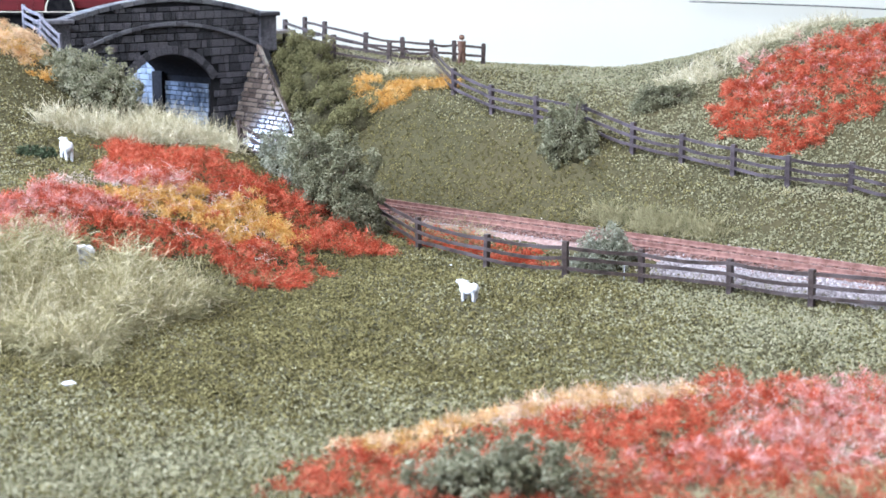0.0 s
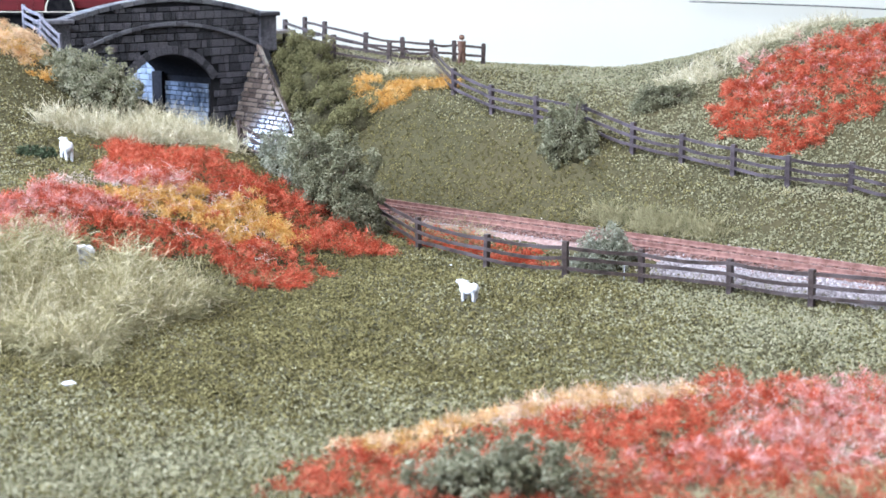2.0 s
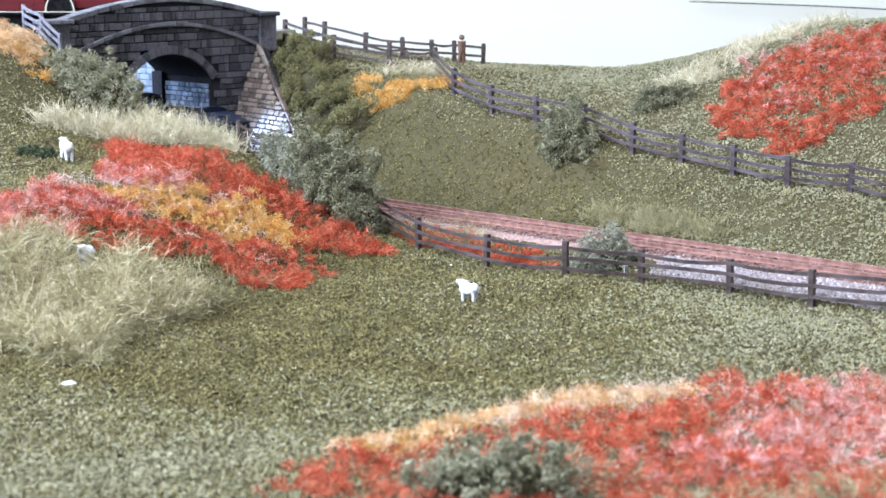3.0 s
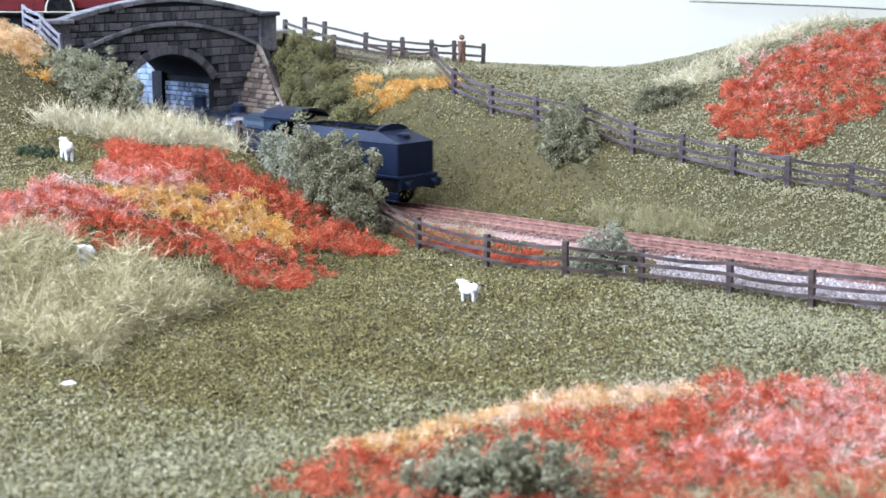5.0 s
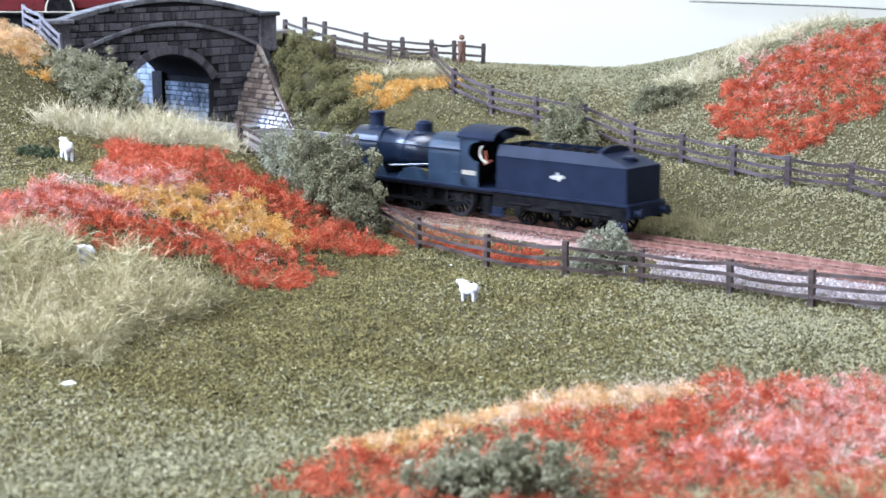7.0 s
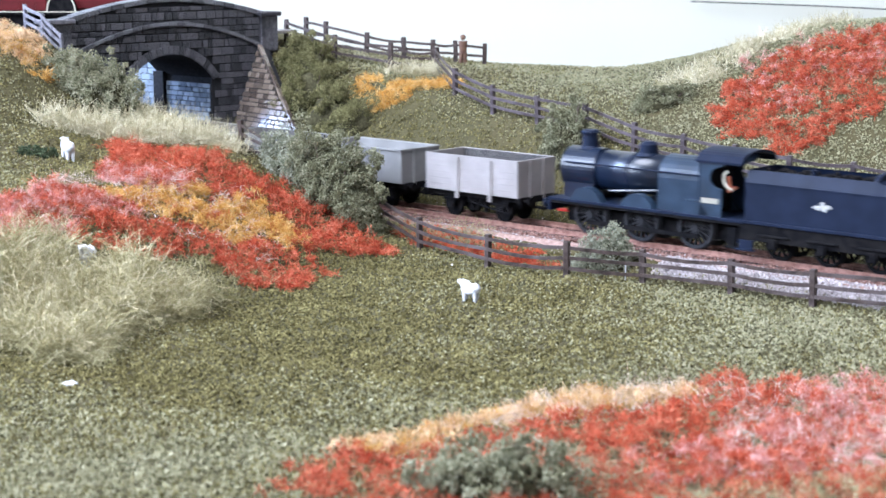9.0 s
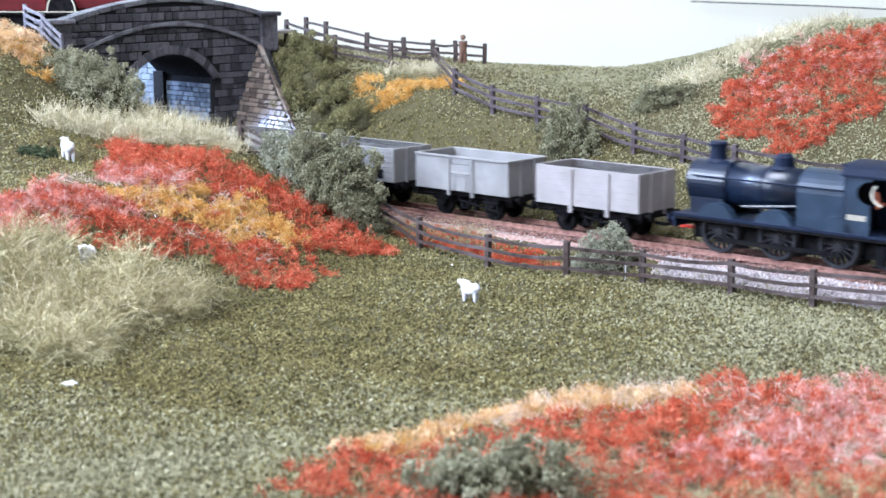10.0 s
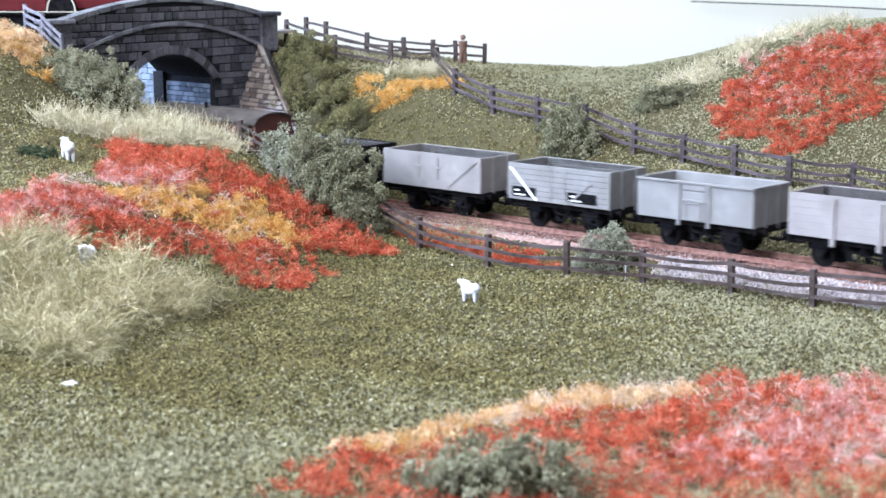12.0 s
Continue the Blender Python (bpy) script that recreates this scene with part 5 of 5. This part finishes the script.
# place of each vehicle's middle from the rear edge of the first wagon
TRAIN = [
    (locomotive(track_pose(0)), 153.0),
    (tender(track_pose(0)), 248.0),
    (plank_wagon(track_pose(0), M_GREY1, "pale grey planked open wagon with upright side knees", 66, 34.6, 6, 0), 33.0),
    (steel_wagon(track_pose(0), M_GREY2, "blue-grey steel mineral wagon with a side door"), -52.5),
    (plank_wagon(track_pose(0), M_GREY3, "grey planked hopper wagon with black panels and a white diagonal stripe", 67, 34.0, 7, 1), -137.0),
    (plank_wagon(track_pose(0), M_GREY4, "pale grey high-sided wagon with a diagonal strap", 73, 34.0, 1, 2), -226.5),
    (plank_wagon(track_pose(0), M_UNDER, "dark weathered open wagon", 66, 33.0, 5, 0), -316.0),
    (brake_van(track_pose(0)), -423.0),
]

# ---- animals and small things ----


def sheep(x, y, turn, label, scale=1.0):
    z = float(ground(x, y))
    ob = thing("sheep", pose(x * MM, y * MM, z * MM, 0, 0, turn), label, "sheep")
    k = scale

    def lump(bm, c, r):
        bmesh.ops.create_icosphere(bm, subdivisions=3, radius=MM, matrix=Matrix.Translation(Vector(c) * MM * k) @ Matrix.Diagonal((r[0] * k, r[1] * k, r[2] * k, 1)))
    bm = bmesh.new()
    lump(bm, (0, 0, 6.9), (5.6, 3.1, 3.5))
    lump(bm, (3.0, 0, 8.2), (2.9, 2.7, 3.6))
    lump(bm, (-2.8, 0, 7.4), (3.0, 2.8, 3.0))
    rng = random.Random(7)
    for v in bm.verts:
        v.co += Vector((rng.uniform(-1, 1), rng.uniform(-1, 1), rng.uniform(-1, 1))) * 0.34 * MM
    part("body", bm, M_SHEEP, ob, "", True)
    bm = bmesh.new()
    lump(bm, (5.0, 0, 9.8), (1.7, 1.5, 2.4))
    lump(bm, (6.4, 0, 10.8), (2.1, 1.2, 1.4))
    lump(bm, (5.2, 1.6, 11.6), (0.5, 1.0, 0.5))
    lump(bm, (5.2, -1.6, 11.6), (0.5, 1.0, 0.5))
    part("head", bm, M_SHEEP, ob, "", True)
    for lx in (-3.4, 3.2):
        for ly in (-1.5, 1.5):
            bm = bmesh.new()
            rod(bm, (lx * k, ly * k, -0.6), (lx * k, ly * k, 5.2 * k), 0.75 * k, 1.3 * k, 8)
            part("leg", bm, M_SHEEP, ob)
    return ob


sheep(12, 757, 150, "small white model sheep standing in the field", 0.82)
sheep(-205, 918, 122, "small white model sheep grazing on the upper field", 1.0)
sheep(-163, 762, 255, "small white model sheep half hidden in straw grass", 0.95)


def pebble(x, y, r, mat, label):
    bm = bmesh.new()
    bmesh.ops.create_icosphere(bm, subdivisions=2, radius=r * MM)
    rng = random.Random(int(x * 7 + y))
    for v in bm.verts:
        v.co = Vector((v.co.x * 1.5, v.co.y, v.co.z * 0.55)) * rng.uniform(0.85, 1.1)
    ob = part("pebble", bm, mat)
    ob.location = Vector((x, y, float(ground(x, y)) + r * 0.35)) * MM
    return tagged(ob, label, "pebble")


pebble(-142, 624, 1.9, M_SHEEP, "small white pebble lying on the turf")
pebble(20, 640, 1.0, M_ROAD, "small pale crumb lying on the turf")
pebble(4, 853, 0.8, M_SHEEP, "tiny white fleck at the fence's foot")
pebble(-170, 600, 0.9, M_RED, "red crumb lying on the turf")


def build_stake():
    bm = bmesh.new()
    x, y = 88.0, 809.0
    rod(bm, (0, 0, -2), (0.2, 0, 8.5), 0.32, 0.26, 8)
    ob = part("stake", bm, M_SHEEP)
    ob.location = Vector((x, y, float(ground(x, y)))) * MM
    tagged(ob, "thin pale wire stake at the trackside fence", "stake")


build_stake()


def build_glue_marks():
    """Whitish crumbs of dried glue round the feet of some fence posts."""
    rng = np.random.default_rng(90)
    pts = []
    for cx, cy, r, k in ((131, 935, 4.0, 90), (182, 890, 5.5, 130), (211, 881, 5.0, 110)):
        a, q = rng.uniform(0, 2 * np.pi, k), r * rng.random(k) ** 0.8
        x, y = cx + 1.6 * q * np.cos(a), cy + q * np.sin(a)
        pts.append(np.stack([x, y, ground(x, y) + rng.uniform(0.3, 1.1, k)], -1))
    pts = np.concatenate(pts)
    grains("dried_glue_crumbs", pts, rng.uniform(0.25, 0.5, len(pts)), M_STRAW, None, "whitish crumbs of dried glue round the fence posts", "stuff", "turf", 91)


build_glue_marks()


def build_figure():
    """A tiny painted model figure, kept a plain shape."""
    bm = bmesh.new()
    rod(bm, (-1.6, 0, 0), (-1.2, 0, 9), 1.3, 1.6, 8)
    rod(bm, (1.6, 0, 0), (1.2, 0, 9), 1.3, 1.6, 8)
    rod(bm, (0, 0, 8.5), (0, 0, 17), 2.6, 3.2, 10)
    bmesh.ops.create_icosphere(bm, subdivisions=2, radius=2.0 * MM, matrix=Matrix.Translation(Vector((0, 0, 19.5)) * MM))
    ob = part("model_figure", bm, M_FIGURE)
    x, y = 13.0, 1180.0
    ob.location = Vector((x, y, float(ground(x, y)) - 1)) * MM
    tagged(ob, "tiny brown painted model statue beside the lane fence", "figurine")


build_figure()


def build_maroon_engine():
    ob = thing("maroon_locomotive", pose(-0.292, 1.262, 0.086, 0, 0, -4), "maroon model locomotive with a lined wheel splasher behind the bridge", "locomotive")
    body = solid("tank_side", ob, M_MAROON, "", (-110, 3, -15, 15, 14, 52), bevel=0.6)
    for x in (-34, -18, -6):
        solid("panel_seam", body, M_MAROON, "", (x, x + 0.7, -15.4, -15, 15, 51), bevel=0)
    solid("grab_handle", body, M_STEEL, "steel grab handle", (-26.5, -25.8, -16.2, -15.2, 26, 34), bevel=0)
    solid("running_plate", ob, M_UNDER, "", (-112, 40, -15.5, 15.5, 11, 13.6))
    solid("plate_edge", ob, M_CREAM, "cream lining along the running plate", (-112, 40, -15.9, -15.5, 13.0, 13.7), bevel=0)
    solid("boiler_side", ob, M_MAROON, "", (3, 60, -9, 9, 14, 50), bevel=2.0)
    bm = bmesh.new()
    n = 14
    for k in range(n):
        a, b = math.pi * k / n, math.pi * (k + 1) / n
        bar(bm, (14 + 10.5 * math.cos(a), -15.6, 13.6 + 13.5 * math.sin(a)), (14 + 10.5 * math.cos(b), -15.6, 13.6 + 13.5 * math.sin(b)), 0.6, 0.9)
    part("splasher_lining", bm, M_CREAM, ob, "cream lining round the splasher")
    bm = bmesh.new()
    extrude(bm, [(14 + 10.2 * math.cos(math.pi * k / 14), 13.6 + 13.2 * math.sin(math.pi * k / 14)) for k in range(15)], -15.3, -8)
    part("splasher", bm, M_UNDER, ob)
    for x in (-60, -22, 14):
        bm = bmesh.new()
        rod(bm, (x, -12, 9), (x, -9.5, 9), 9.5, None, 28)
        part("wheel", bm, M_UNDER, ob)
    # Added dark fill: the shade between the wheels, made as a black box.
    solid("main_frame", ob, M_UNDER, "", (-112, 60, -8, 8, -0.4, 11))
    solid("siding_board", ob, M_UNDER, "", (-112, 60, -14, 14, -30, -0.6))


build_maroon_engine()


def build_cable():
    bm = bmesh.new()
    pts = [Vector((x, 1424, z)) for x, z in ((205, 101), (260, 99.2), (320, 97.0), (400, 93))]
    for p, q in zip(pts, pts[1:]):
        rod(bm, p, q, 0.55, 0.55, 8)
    tagged(part("cable", bm, M_CABLE), "thin dark cable strung across the backscene", "cable")


build_cable()


# ---- what moves ----


def motions():
    """The train, running tender first at an even pace, and its wheels."""
    keys = [(0.0, -802.0), (3.2, -549.0), (5.0, -406.3), (6.0, -326.3), (7.0, -247.6), (9.0, -93.5), (10.0, -15.0), (11.0, 61.0), (12.0, 136.5)]
    for ob, off in TRAIN:
        walk(ob, [(t, track_pose(a + off)) for t, a in keys])
    ts = [k[0] for k in keys]
    for o, x, r in WHEELS:
        rows = []
        for i in range(121):
            t = i / 10
            a = float(np.interp(t, ts, [k[1] for k in keys]))
            rows.append((t, at(x, 0, r) @ Matrix.Rotation(a / r, 4, "Y")))
        walk(o, rows)


motions()
